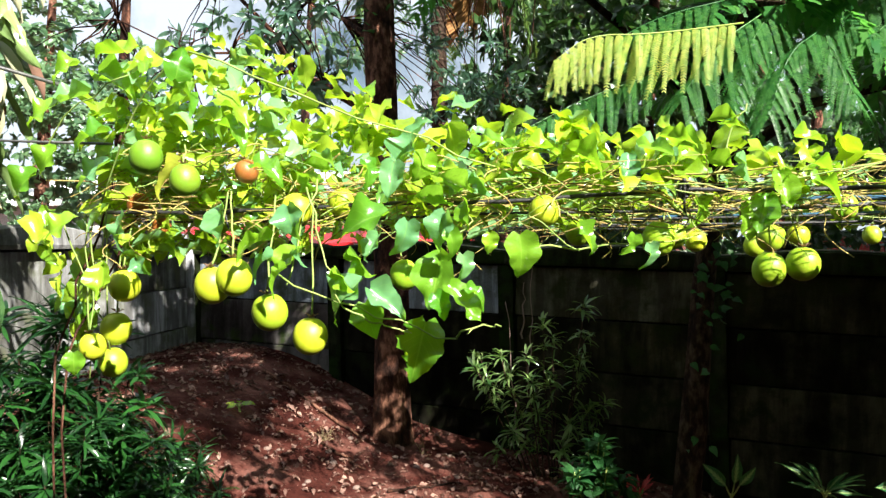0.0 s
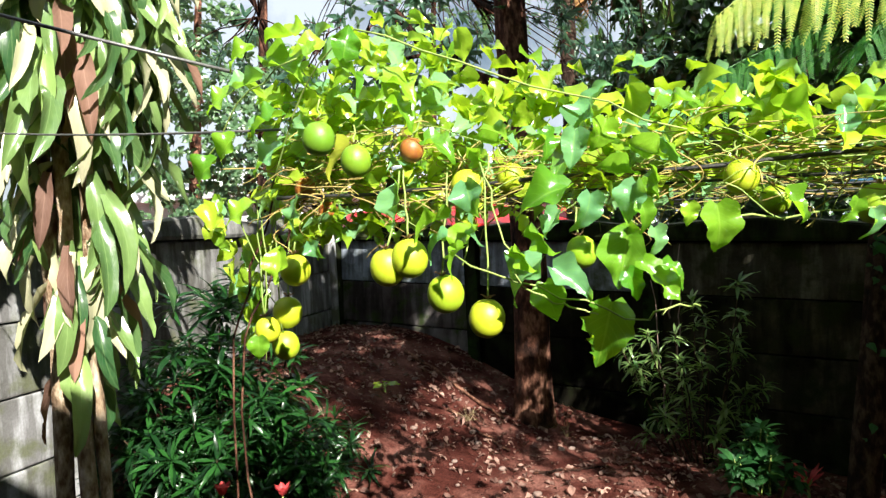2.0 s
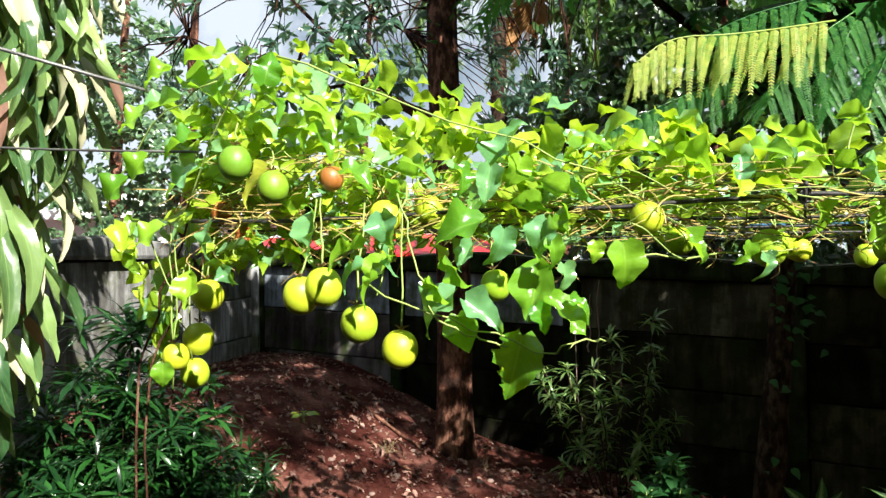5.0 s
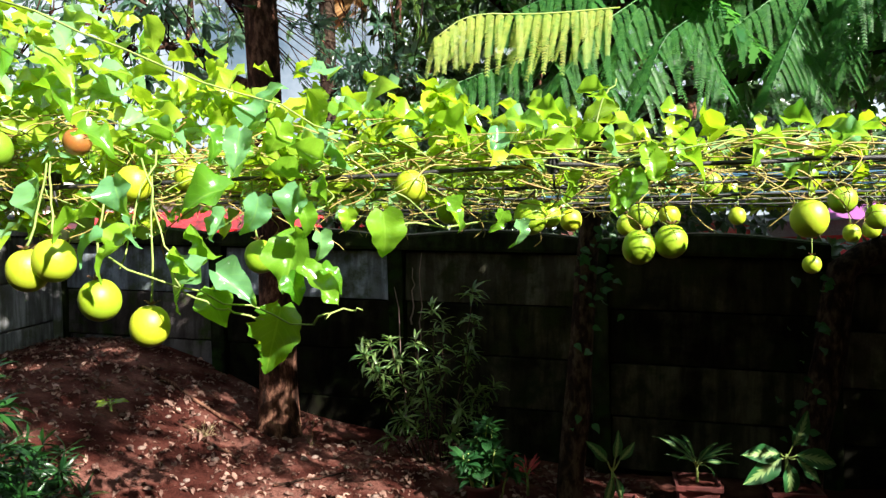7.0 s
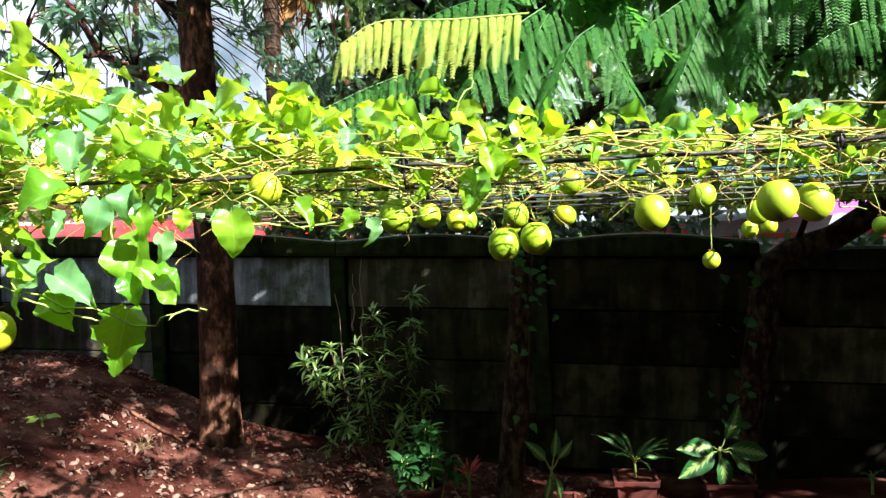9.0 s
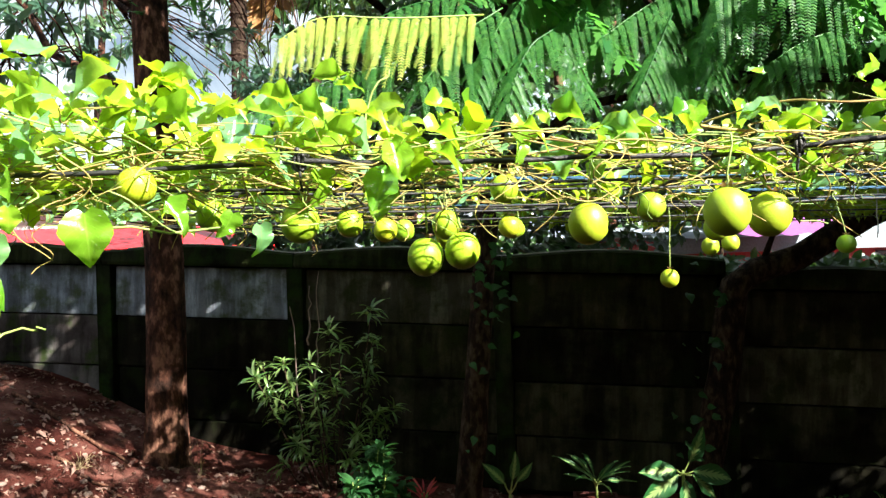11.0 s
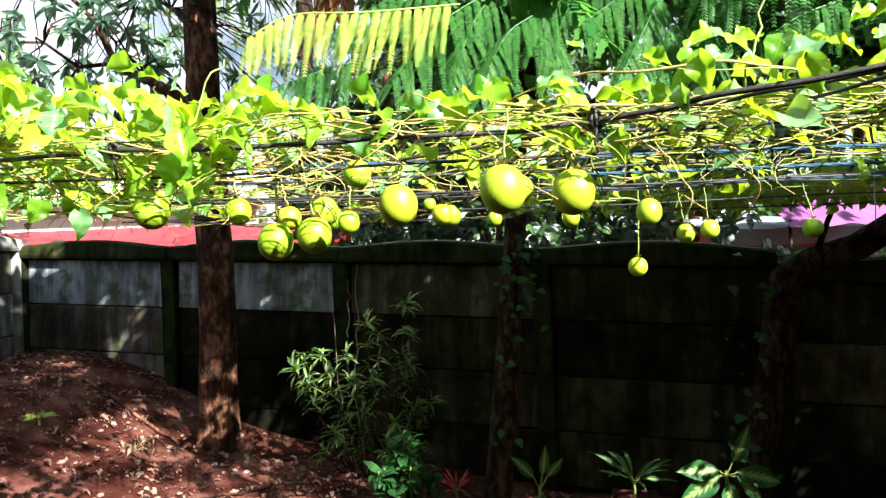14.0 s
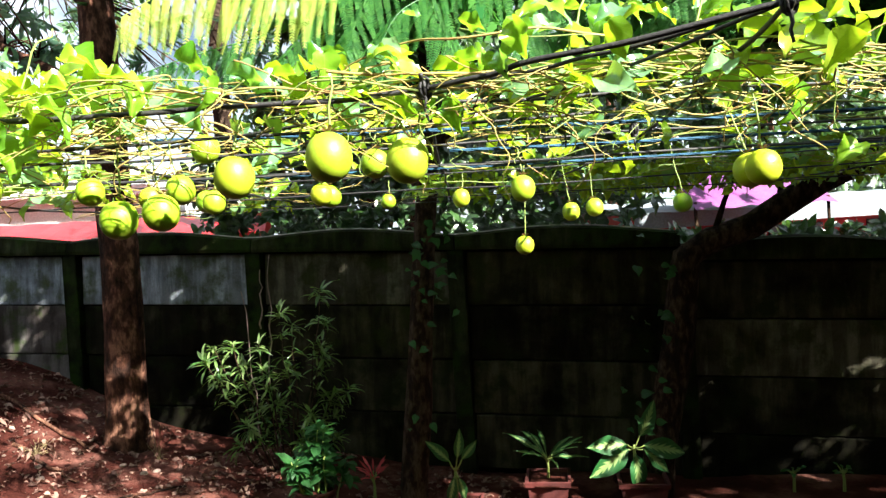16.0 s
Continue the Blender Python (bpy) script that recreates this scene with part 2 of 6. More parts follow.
M_green_stem = surface("green_stem", [(0.16, 0.26, 0.05), (0.30, 0.36, 0.09)], 8.0, 90.0, 0.6, 0.2)
M_rod = surface("black_cable", [(0.012, 0.012, 0.014), (0.035, 0.033, 0.032)], 12.0, 120.0, 0.55, 0.4)
M_rope = surface("blue_rope", [(0.005, 0.045, 0.10), (0.018, 0.10, 0.17)], 25.0, 200.0, 0.75, 0.5)
M_string = surface("pale_string", [(0.3, 0.27, 0.22), (0.5, 0.47, 0.42)], 25.0, 200.0, 0.8, 0.3)
M_wire = surface("steel_wire", [(0.12, 0.12, 0.12), (0.22, 0.22, 0.21)], 25.0, 200.0, 0.5, 0.2, metal=0.6)
M_bark = bark_material("mango_bark", [(0.008, 0.004, 0.003), (0.035, 0.018, 0.013), (0.08, 0.034, 0.022), (0.24, 0.12, 0.08)])
M_bark2 = bark_material("mossy_bark", [(0.010, 0.007, 0.005), (0.026, 0.014, 0.009), (0.08, 0.055, 0.035)], 8.0)
M_bark3 = bark_material("pale_bark", [(0.17, 0.10, 0.06), (0.40, 0.30, 0.20), (0.62, 0.52, 0.42)], 9.0)
M_palm_bark = bark_material("palm_bark", [(0.02, 0.012, 0.009), (0.05, 0.032, 0.024), (0.10, 0.07, 0.05)], 5.0)
M_soil = surface("red_soil", [(0.024, 0.006, 0.005), (0.080, 0.023, 0.017), (0.25, 0.11, 0.086)], 2.6, 48.0, 0.95, 1.0, (1, 1, 1), 0, 0.05, 0.06)
# near-black: the deep shade on the wall is put into this colour
M_wall = concrete_material("shaded_weathered_concrete", [(0.004, 0.004, 0.003), (0.013, 0.012, 0.007), (0.060, 0.056, 0.036)], (0.010, 0.015, 0.004))
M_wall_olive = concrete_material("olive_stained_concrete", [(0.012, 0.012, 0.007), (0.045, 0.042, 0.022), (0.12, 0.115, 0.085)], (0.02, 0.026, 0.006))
M_wall_mauve = concrete_material("mauve_concrete", [(0.03, 0.024, 0.022), (0.085, 0.072, 0.070), (0.15, 0.14, 0.14)], (0.03, 0.055, 0.008))
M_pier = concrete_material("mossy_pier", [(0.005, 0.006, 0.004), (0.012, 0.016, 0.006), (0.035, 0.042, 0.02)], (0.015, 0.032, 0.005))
# pale copy for two corner panels, brighter skylight put into the colour
M_wall_skylit = concrete_material("skylit_concrete", [(0.11, 0.125, 0.14), (0.30, 0.35, 0.42), (0.50, 0.57, 0.66)], (0.05, 0.07, 0.02))
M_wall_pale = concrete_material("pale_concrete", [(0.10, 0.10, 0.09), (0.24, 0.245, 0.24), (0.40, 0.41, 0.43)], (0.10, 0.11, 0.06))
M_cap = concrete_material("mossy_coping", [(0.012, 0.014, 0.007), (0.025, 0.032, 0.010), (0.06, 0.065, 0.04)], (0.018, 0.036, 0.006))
M_terracotta = surface("terracotta", [(0.04, 0.006, 0.005), (0.11, 0.016, 0.012)], 5.0, 60.0, 0.85, 0.3)
M_white = surface("white_render", [(0.62, 0.62, 0.60), (0.80, 0.80, 0.78)], 1.5, 30.0, 0.8, 0.2)
M_block_wall = surface("block_wall_render", [(0.07, 0.06, 0.05), (0.12, 0.105, 0.09)], 1.5, 30.0, 0.9, 0.2)
M_red_roof = surface("red_sheet", [(0.50, 0.008, 0.012), (0.66, 0.018, 0.022)], 1.5, 40.0, 0.45, 0.2)
M_grey_roof = surface("grey_sheet", [(0.14, 0.17, 0.20), (0.30, 0.34, 0.38)], 1.5, 40.0, 0.5, 0.2)
M_pink = surface("purple_awning", [(0.15, 0.03, 0.15), (0.26, 0.07, 0.24)], 2.0, 40.0, 0.6, 0.2)
M_glass = surface("dark_pane", [(0.03, 0.035, 0.04), (0.06, 0.07, 0.08)], 2.0, 20.0, 0.15, 0.05)
M_pale_stone = surface("pale_stone", [(0.14, 0.09, 0.07), (0.28, 0.20, 0.17)], 9.0, 60.0, 0.9, 0.5)

# ---- building blocks ----


class Soup:
    """Collects vertices, faces and blade coordinates, and turns them into one mesh."""

    def __init__(self):
        self.v, self.f, self.uv, self.m = [], [], [], []

    def add(self, geo, matrix=None, slot=0):
        v, f, uv = geo
        k = len(self.v)
        if matrix is None:
            self.v.extend(v)
        else:
            a = np.array([tuple(r) for r in matrix])
            self.v.extend(map(tuple, np.asarray(v) @ a[:3, :3].T + a[:3, 3]))
        self.f.extend(tuple(i + k for i in q) for q in f)
        self.uv.extend(uv if uv else [(0.5, 0.5)] * len(v))
        self.m.extend([slot] * len(f))
        return self

    def mesh(self, name, *materials, smooth=True):
        me = bpy.data.meshes.new(name)
        me.from_pydata([tuple(p) for p in self.v], [], self.f)
        for mt in materials:
            me.materials.append(mt)
        layer = me.uv_layers.new(name="UVMap")
        idx = np.empty(len(me.loops), dtype=np.int32)
        me.loops.foreach_get("vertex_index", idx)
        layer.data.foreach_set("uv", np.asarray(self.uv, dtype=np.float32)[idx].ravel())
        me.polygons.foreach_set("material_index", self.m)
        me.polygons.foreach_set("use_smooth", [smooth] * len(me.polygons))
        me.update()
        return me


def thing(name, me, label, category, group="", kind="", at=None):
    ob = new(name, me)
    if at is not None:
        ob.matrix_basis = at
    return tagged(ob, label, category, group, kind)


def part(name, me, parent, label="", at=None, kind=""):
    ob = new(name, me)
    ob.parent = parent
    if at is not None:
        ob.matrix_basis = at
    return tagged(ob, label, kind=kind)


def blade(length, width, kind="oval", fold=0.25, droop=0.2, wave=0.06, seed=0, n=8, sides=2, twist=0.0, eaten=0.0):
    """A leaf blade from its stalk end at the origin along +y, its face to +z; eaten: how far one edge is gnawed."""
    rng = random.Random(seed)
    ph, ph2 = rng.uniform(0, 6.28), rng.uniform(0, 6.28)
    v, f, uv = [], [], []
    cols = 2 * sides + 1
    ragged = [[rng.uniform(0.95, 1.04) - (0.12 if rng.random() < 0.04 else 0.0) - (eaten * rng.random() if side and eaten else 0.0) if kind in ("heart", "lobed") else 1.0 for _ in range(n + 1)] for side in range(2)]
    for i in range(n + 1):
        s = i / n
        if kind == "heart":
            w = math.sin(math.pi * s ** 0.62) ** 0.85 * (1 - 0.25 * s) * 1.08 if 0 < s < 1 else 0.0
            w = max(w, 0.30 * (1 - s) ** 8)
        elif kind == "lobed":
            w = 0.82 * (math.sin(math.pi * s ** 0.66) ** 0.7 if 0 < s < 1 else 0) + 0.18 * math.exp(-((s - 0.40) / 0.16) ** 2)
            w = max(w, 0.12 * (1 - s)) if s < 1 else 0.0
        elif kind == "strap":
            w = min(1, 0.45 + 2.2 * s) * (1 - s ** 4) ** 0.8
        elif kind == "spoon":
            w = math.sin(math.pi * s ** 1.5) ** 0.8 if 0 < s < 1 else 0.0
            w = max(w, 0.10 * (1 - s))
        else:
            w = math.sin(math.pi * s ** 0.85) ** 0.9 if 0 < s < 1 else 0.0
            w = max(w, 0.06 * (1 - s))
        if kind in ("heart", "lobed"):
            w *= 1 + 0.025 * math.sin(11 * s + ph) + 0.025 * math.sin(23 * s + ph2)
        w *= width / 2
        for j in range(cols):
            u = (j - sides) / sides
            back = 0.10 * length * abs(u) * (1 - s) ** 4 if kind in ("heart", "lobed") else 0.0
            if kind == "lobed":
                back -= 0.04 * length * abs(u) * math.exp(-((s - 0.42) / 0.16) ** 2)
            z = fold * abs(u) * w - droop * s * s * length + wave * length * abs(u) ** 1.4 * (math.sin(8 * s + ph + 2.0 * (u > 0)) + 0.55 * math.sin(17 * s + ph2 + 1.3 * (u > 0))) + 0.03 * length * math.sin(4 * s + ph2)
            x = u * w * (1 - 0.12 * fold) * (ragged[u > 0][i] if abs(u) > 0.9 else 1.0)
            a = twist * s
            v.append((x * math.cos(a) - z * math.sin(a), s * length * (1 - 0.25 * droop * s) - back, x * math.sin(a) + z * math.cos(a)))
            uv.append((0.5 + u / 2, s))
    for i in range(n):
        for j in range(cols - 1):
            a = i * cols + j
            f.append((a, a + 1, a + cols + 1, a + cols))
    return v, f, uv


def tube(points, r0, r1=None, sides=6, rough=0.0, seed=0, caps=True):
    """A round stem through the points, tapering from r0 to r1; rough: uneven girth."""
    r1 = r0 if r1 is None else r1
    rng = random.Random(seed)
    pts = [Vector(p) for p in points]
    v, f = [], []
    side = None
    for i, p in enumerate(pts):
        d = (pts[min(i + 1, len(pts) - 1)] - pts[max(i - 1, 0)]).normalized()
        if side is None:
            side = d.orthogonal().normalized()
        side = (side - d * side.dot(d)).normalized()
        up = d.cross(side)
        r = r0 + (r1 - r0) * i / max(1, len(pts) - 1)
        for k in range(sides):
            a = 2 * math.pi * k / sides
            q = r * (1 + rng.uniform(-rough, rough))
            v.append(tuple(p + side * (q * math.cos(a)) + up * (q * math.sin(a))))
    for i in range(len(pts) - 1):
        for k in range(sides):
            a, b = i * sides + k, i * sides + (k + 1) % sides
            f.append((a, b, b + sides, a + sides))
    if caps:
        f.append(tuple(range(sides - 1, -1, -1)))
        f.append(tuple(range(len(v) - sides, len(v))))
    return v, f, None


def rounded(pts):
    """The same line with its corners cut."""
    out = [pts[0]]
    for p, q in zip(pts, pts[1:]):
        out += [p.lerp(q, 0.25), p.lerp(q, 0.75)]
    return out + [pts[-1]]


def bezier(a, b, sag, n=10, jitter=0.0, rng=random):
    """Points from a to b that hang by sag in the middle."""
    out = []
    for i in range(n + 1):
        s = i / n
        p = Vector(a).lerp(Vector(b), s) + Vector((0, 0, -sag * 4 * s * (1 - s)))
        if 0 < i < n and jitter:
            p += Vector((rng.uniform(-1, 1), rng.uniform(-1, 1), rng.uniform(-1, 1))) * jitter
        out.append(p)
    return out


def globe(r, n=14, m=18, long=1.0, dent=0.03):
    """A fruit: a slightly long ball, dented at the stalk; the stalk end at the origin, hanging down -z."""
    v, f = [(0, 0, -dent * r)], []
    for i in range(1, n):
        th = math.pi * i / n
        rr = r * math.sin(th) * (1 + 0.025 * math.cos(2 * th))
        z = -r * long * (1 - math.cos(th)) - dent * r * math.exp(-((th / 0.35) ** 2))
        for k in range(m):
            a = 2 * math.pi * k / m
            b = 1 + 0.012 * math.cos(3 * a + 0.5)
            v.append((rr * b * math.cos(a), rr * b * math.sin(a), z))
    v.append((0, 0, -2 * r * long))
    for k in range(m):
        f.append((0, 1 + k, 1 + (k + 1) % m))
        f.append((len(v) - 1, 1 + (n - 2) * m + (k + 1) % m, 1 + (n - 2) * m + k))
    for i in range(n - 2):
        for k in range(m):
            a, b = 1 + i * m + k, 1 + i * m + (k + 1) % m
            f.append((a, a + m, b + m, b))
    return v, f, None


def box(sx, sy, sz, bevel=0.006, z0=0.0):
    """A block with softened edges, centred in x and y, from z0 up."""
    bm = bmesh.new()
    bmesh.ops.create_cube(bm, size=1)
    for q in bm.verts:
        q.co = Vector((q.co.x * sx, q.co.y * sy, (q.co.z + 0.5) * sz + z0))
    if bevel:
        bmesh.ops.bevel(bm, geom=bm.edges[:], offset=bevel, segments=2, affect="EDGES", profile=0.6)
    bm.verts.index_update()
    geo = [tuple(q.co) for q in bm.verts], [tuple(q.index for q in fa.verts) for fa in bm.faces], None
    bm.free()
    return geo


def turned(profile, sides=24):
    """A round body from (radius, height) pairs."""
    v, f = [], []
    for r, z in profile:
        v += [(r * math.cos(2 * math.pi * k / sides), r * math.sin(2 * math.pi * k / sides), z) for k in range(sides)]
    for i in range(len(profile) - 1):
        for k in range(sides):
            a, b = i * sides + k, i * sides + (k + 1) % sides
            f.append((a, b, b + sides, a + sides))
    f.append(tuple(range(sides - 1, -1, -1)))
    return v, f, None


def aim(p, direction, up=(0, 0, 1), spin=0.0, size=1.0):
    """A matrix that carries +y to the direction and +z as near as can be to up."""
    y = Vector(direction).normalized()
    z = Vector(up) - y * Vector(up).dot(y)
    z = z.normalized() if z.length > 1e-4 else y.orthogonal().normalized()
    x = y.cross(z)
    m = Matrix((x, y, z)).transposed().to_4x4()
    return Matrix.Translation(p) @ m @ Matrix.Rotation(spin, 4, "Y") @ Matrix.Diagonal((size, size, size, 1))

# ---- ground ----


def ground_z(x, y):
    """The red soil: banked up into the corner of the walls, falling away along the back wall."""
    s = min(1.0, max(0.0, (x + 0.5) / 3.5))
    low = -0.12 - 0.42 * s * s * (3 - 2 * s)
    bank = -1.11 - 0.455 * x + 0.128 * y
    h = max(0.30 - abs(bank - 0.68), 0.0)
    bank = min(bank, 0.68) - h * h / 1.2
    h = max(0.20 - abs(bank - low), 0.0)
    top = max(bank, low) + h * h / 0.8
    w = min(1.0, max(0.0, (y - 3.7) / 1.3))
    return low + (top - low) * w * w * (3 - 2 * w) + 0.03 * noise.noise((x * 1.3, y * 1.3, 0.0))


def build_ground():
    near = list(np.arange(-5, 8.01, 0.1))
    far = [9, 10.5, 13, 17, 23, 32, 50, 90, 180, 400, 900]
    xs = [-q for q in reversed(far)] + [-7.5, -6] + near + far
    ys = [-q for q in reversed(far)] + [-7, -5, -3.5, -2] + list(np.arange(-1, 9.51, 0.1)) + [10, 11, 12] + far[3:]
    v = [(x, y, ground_z(x, y) + (0.012 * noise.noise((x * 9, y * 9, 3.0)) if abs(x) < 8 and abs(y) < 10 else 0)) for y in ys for x in xs]
    k = len(xs)
    f = [(j * k + i, j * k + i + 1, (j + 1) * k + i + 1, (j + 1) * k + i) for j in range(len(ys) - 1) for i in range(k - 1)]
    s = Soup().add((v, f, None))
    return thing("ground", s.mesh("ground", M_soil), "bare reddish-brown soil banked up towards the wall corner", "ground", kind="structure")


ground = build_ground()

# ---- walls of cast panels between piers ----


def coping_geo(length, depth, low, high):
    """A coping stone whose top rises to a low peak in the middle of the bay."""
    v, f = [], []
    n = 8
    for i in range(n + 1):
        x = -length / 2 + length * i / n
        h = low + (high - low) * math.cos(math.pi * (i / n - 0.5)) ** 1.3 if 0 < i < n else low
        for y, z in ((-depth / 2, 0), (-depth / 2 - 0.012, 0.03), (-depth / 2, h - 0.02), (-depth / 4, h), (depth / 4, h), (depth / 2, h - 0.02), (depth / 2, 0)):
            v.append((x, y, z))
    for i in range(n):
        for k in range(7):
            a, b = i * 7 + k, i * 7 + (k + 1) % 7
            f.append((a, b, b + 7, a + 7))
    f += [tuple(range(7)), tuple(range(len(v) - 1, len(v) - 8, -1))]
    return v, f, None


def panel_wall(name, a, b, bays, top_a, top_b, course, courses, face, cap, label, pier_mat=None, special=None, lower=(99, 0.0)):
    a, b = Vector(a), Vector(b)
    run = b - a
    ang = math.atan2(run.y, run.x)
    step = run.length / bays
    tip = math.degrees(math.atan2(top_b - top_a, run.length))
    core = Soup().add(box(run.length + 0.1, 0.05, 2.9 - 0.3 * lower[1], 0.0), pose(0, 0.065, 0, 0, -tip, 0) @ pose(0, 0, -1.5))
    c = a.lerp(b, 0.5)
    wall = thing(name, core.mesh(name, face), label, "wall", kind="structure", at=pose(c.x, c.y, (top_a + top_b) / 2 - 1.35, 0, 0, math.degrees(ang)))
    z_of = wall.matrix_basis.translation.z
    panel = Soup().add(box(step - 0.14, 0.07, course - 0.012, 0.012, 0)).mesh("panel", face, smooth=False)
    odd = {mt: Soup().add(box(step - 0.14, 0.07, course - 0.012, 0.012, 0)).mesh("panel", mt, smooth=False) for mt in set((special or {}).values())}
    pier = Soup().add(box(0.15, 0.17, 2.6, 0.012, -2.6)).mesh("pier", pier_mat or face, smooth=False)
    stone = Soup().add(coping_geo(step - 0.01, 0.2, 0.13, 0.195)).mesh("coping_stone", cap, smooth=False)
    for i in range(bays + 1):
        x = -run.length / 2 + step * i
        top = top_a + (top_b - top_a) * i / bays - z_of
        part("pier", pier, wall, at=pose(x, -0.02, top + 0.004 - (lower[1] if i >= lower[0] else 0.0)))
        if i == bays:
            break
        topm = top_a + (top_b - top_a) * (i + 0.5) / bays - z_of - (lower[1] if i >= lower[0] else 0.0)
        for k in range(courses):
            part("panel", odd[special[i, k]] if special and (i, k) in special else panel, wall, at=pose(x + step / 2, -0.005 * (k % 2), topm - course * (k + 1), 0, -tip, 0))
        part("coping_stone", stone, wall, "mossy peaked coping stone", at=pose(x + step / 2, -0.02, topm + 0.006, 0, -tip, 0))
    return wall


CORNER = (-2.85, 8.11, 0)
wall_back = panel_wall("wall_back", CORNER, (7.55, 4.05, 0), 6, 1.684, 1.187, 0.475, 4, M_wall, M_cap, "weathered cast concrete panel wall with mossy coping, shade in its dark colour", M_pier,
                       {(0, 0): M_wall_skylit, (0, 1): M_wall_mauve, (0, 2): M_wall_mauve, (1, 0): M_wall_skylit, (2, 0): M_wall_olive, (2, 1): M_wall_olive, (3, 0): M_wall_olive, (4, 1): M_wall_olive}, (4, 0.11))
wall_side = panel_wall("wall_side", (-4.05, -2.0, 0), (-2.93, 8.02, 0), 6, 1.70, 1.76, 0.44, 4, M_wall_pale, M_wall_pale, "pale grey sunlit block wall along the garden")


def coping_edge_glint():
    """A thin pale tube over the coping's peaks, added to stand for their lit edge."""
    a, b = Vector(CORNER), Vector((7.55, 4.05, 0))
    d = (b - a).normalized()
    pts = []
    for q in np.arange(2.1, 7.42, 0.12):
        f = (q / 1.862) % 1.0
        rise = 0.13 + 0.065 * max(0.0, math.cos(math.pi * (f - 0.5))) ** 1.3
        p = a + d * float(q) + Vector((d.y, -d.x, 0)) * 0.07
        pts.append(Vector((p.x, p.y, 1.684 - 0.0445 * q + rise + 0.008)))
    return thing("cable", Soup().add(tube(pts, 0.007, 0.007, 6)).mesh("cable", M_string), "thin pale strip standing for the lit edge of the coping", "cable")


coping_edge_glint()


def house_wall(name, length, height, label, at):
    """An unseen plain wall with a low plinth, added to block light and close the garden."""
    wall = thing(name, Soup().add(box(length, 0.25, height, 0.01)).mesh(name, M_block_wall, smooth=False), label, "wall", kind="structure", at=at)
    part("plinth", Soup().add(box(length, 0.31, 0.75, 0.015)).mesh("plinth", M_block_wall, smooth=False), wall)
    return wall


# four unseen walls, added to hold back skylight and low sun
house_wall("wall_house", 16.0, 4.2, "unseen plain wall added behind the camera to block skylight", pose(1.0, -1.7, -0.3))
house_wall("wall_upper_storey", 7.6, 1.05, "unseen plain wall added on top to shade the side wall", pose(-2.9, -1.7, 3.9))
house_wall("wall_neighbour", 4.0, 5.2, "unseen plain wall added on the left to block skylight", pose(-5.4, 0.45, -0.3, 0, 0, 90))
house_wall("wall_end", 5.4, 3.6, "unseen plain wall added on the right to block skylight", pose(8.6, 1.15, -0.7, 0, 0, 90))

# ---- things beyond the wall ----


def far_house(name, centre, size, roof_high, wall_mat, roof_mat, label, windows=0):
    x, y, z = centre
    w, d, h = size
    home = thing(name, Soup().add(box(w, d, h, 0.02)).mesh("house_wall", wall_mat, smooth=False), label, "house", at=pose(x, y, z))
    roof = Soup()
    n = int(w / 0.25)
    v, f = [], []
    for i in range(n + 1):
        xx = -w / 2 - 0.3 + (w + 0.6) * i / n
        zz = 0.02 * (i % 2)
        v += [(xx, -d / 2 - 0.5, h - 0.02 + zz), (xx, 0, h + roof_high + zz), (xx, d / 2 + 0.5, h - 0.02 + zz), (xx, -d / 2 - 0.5, h - 0.20)]
    for i in range(n):
        k = i * 4
        f += [(k, k + 4, k + 5, k + 1), (k + 1, k + 5, k + 6, k + 2), (k + 3, k + 7, k + 4, k)]
    part("roof", roof.add((v, f, None)).mesh("roof", roof_mat, smooth=False), home, "corrugated sheet roof")
    pane = Soup().add(box(0.8, 0.06, 0.55, 0.01)).mesh("window", M_glass, smooth=False)
    for i in range(windows):
        part("window", pane, home, at=pose(-w / 2 + w * (i + 0.5) / windows, -d / 2 - 0.01, h * 0.62))
    return home


far_house("white_house", (-6.0, 18.0, -0.3), (9.0, 5.0, 3.3), 0.7, M_white, M_white, "white rendered house with pale roof behind the wall", 4)
far_house("red_roofed_shed", (-2.6, 12.6, -0.3), (5.6, 2.4, 2.12), 0.35, M_white, M_red_roof, "low shed with red sheet roof behind the wall", 0)
far_house("red_shed", (8.2, 9.2, -0.4), (6.0, 1.8, 2.10), 0.16, M_red_roof, M_grey_roof, "red painted shed with pale roof edge behind the wall", 4)


def awning(x, y, z):
    v, f = [], []
    for i in range(9):
        for j in range(4):
            v.append((-0.9 + 0.225 * i, -0.5 + 0.33 * j, 0.12 * j + 0.03 * (i % 2) - (0.12 if j == 0 else 0)))
    for i in range(8):
        for j in range(3):
            a = i * 4 + j
            f.append((a, a + 4, a + 5, a + 1))
    ob = thing("awning", Soup().add((v, f, None)).mesh("awning", M_pink), "purple-pink fabric awning above the red shed", "awning", at=pose(x, y, z))
    for sx in (-0.85, 0.85):
        part("pole", Soup().add(tube([(sx, -0.4, -2.1), (sx, -0.4, -0.03)], 0.02)).mesh("pole", M_bark2), ob)
    return ob


awning(6.2, 7.6, 1.80)

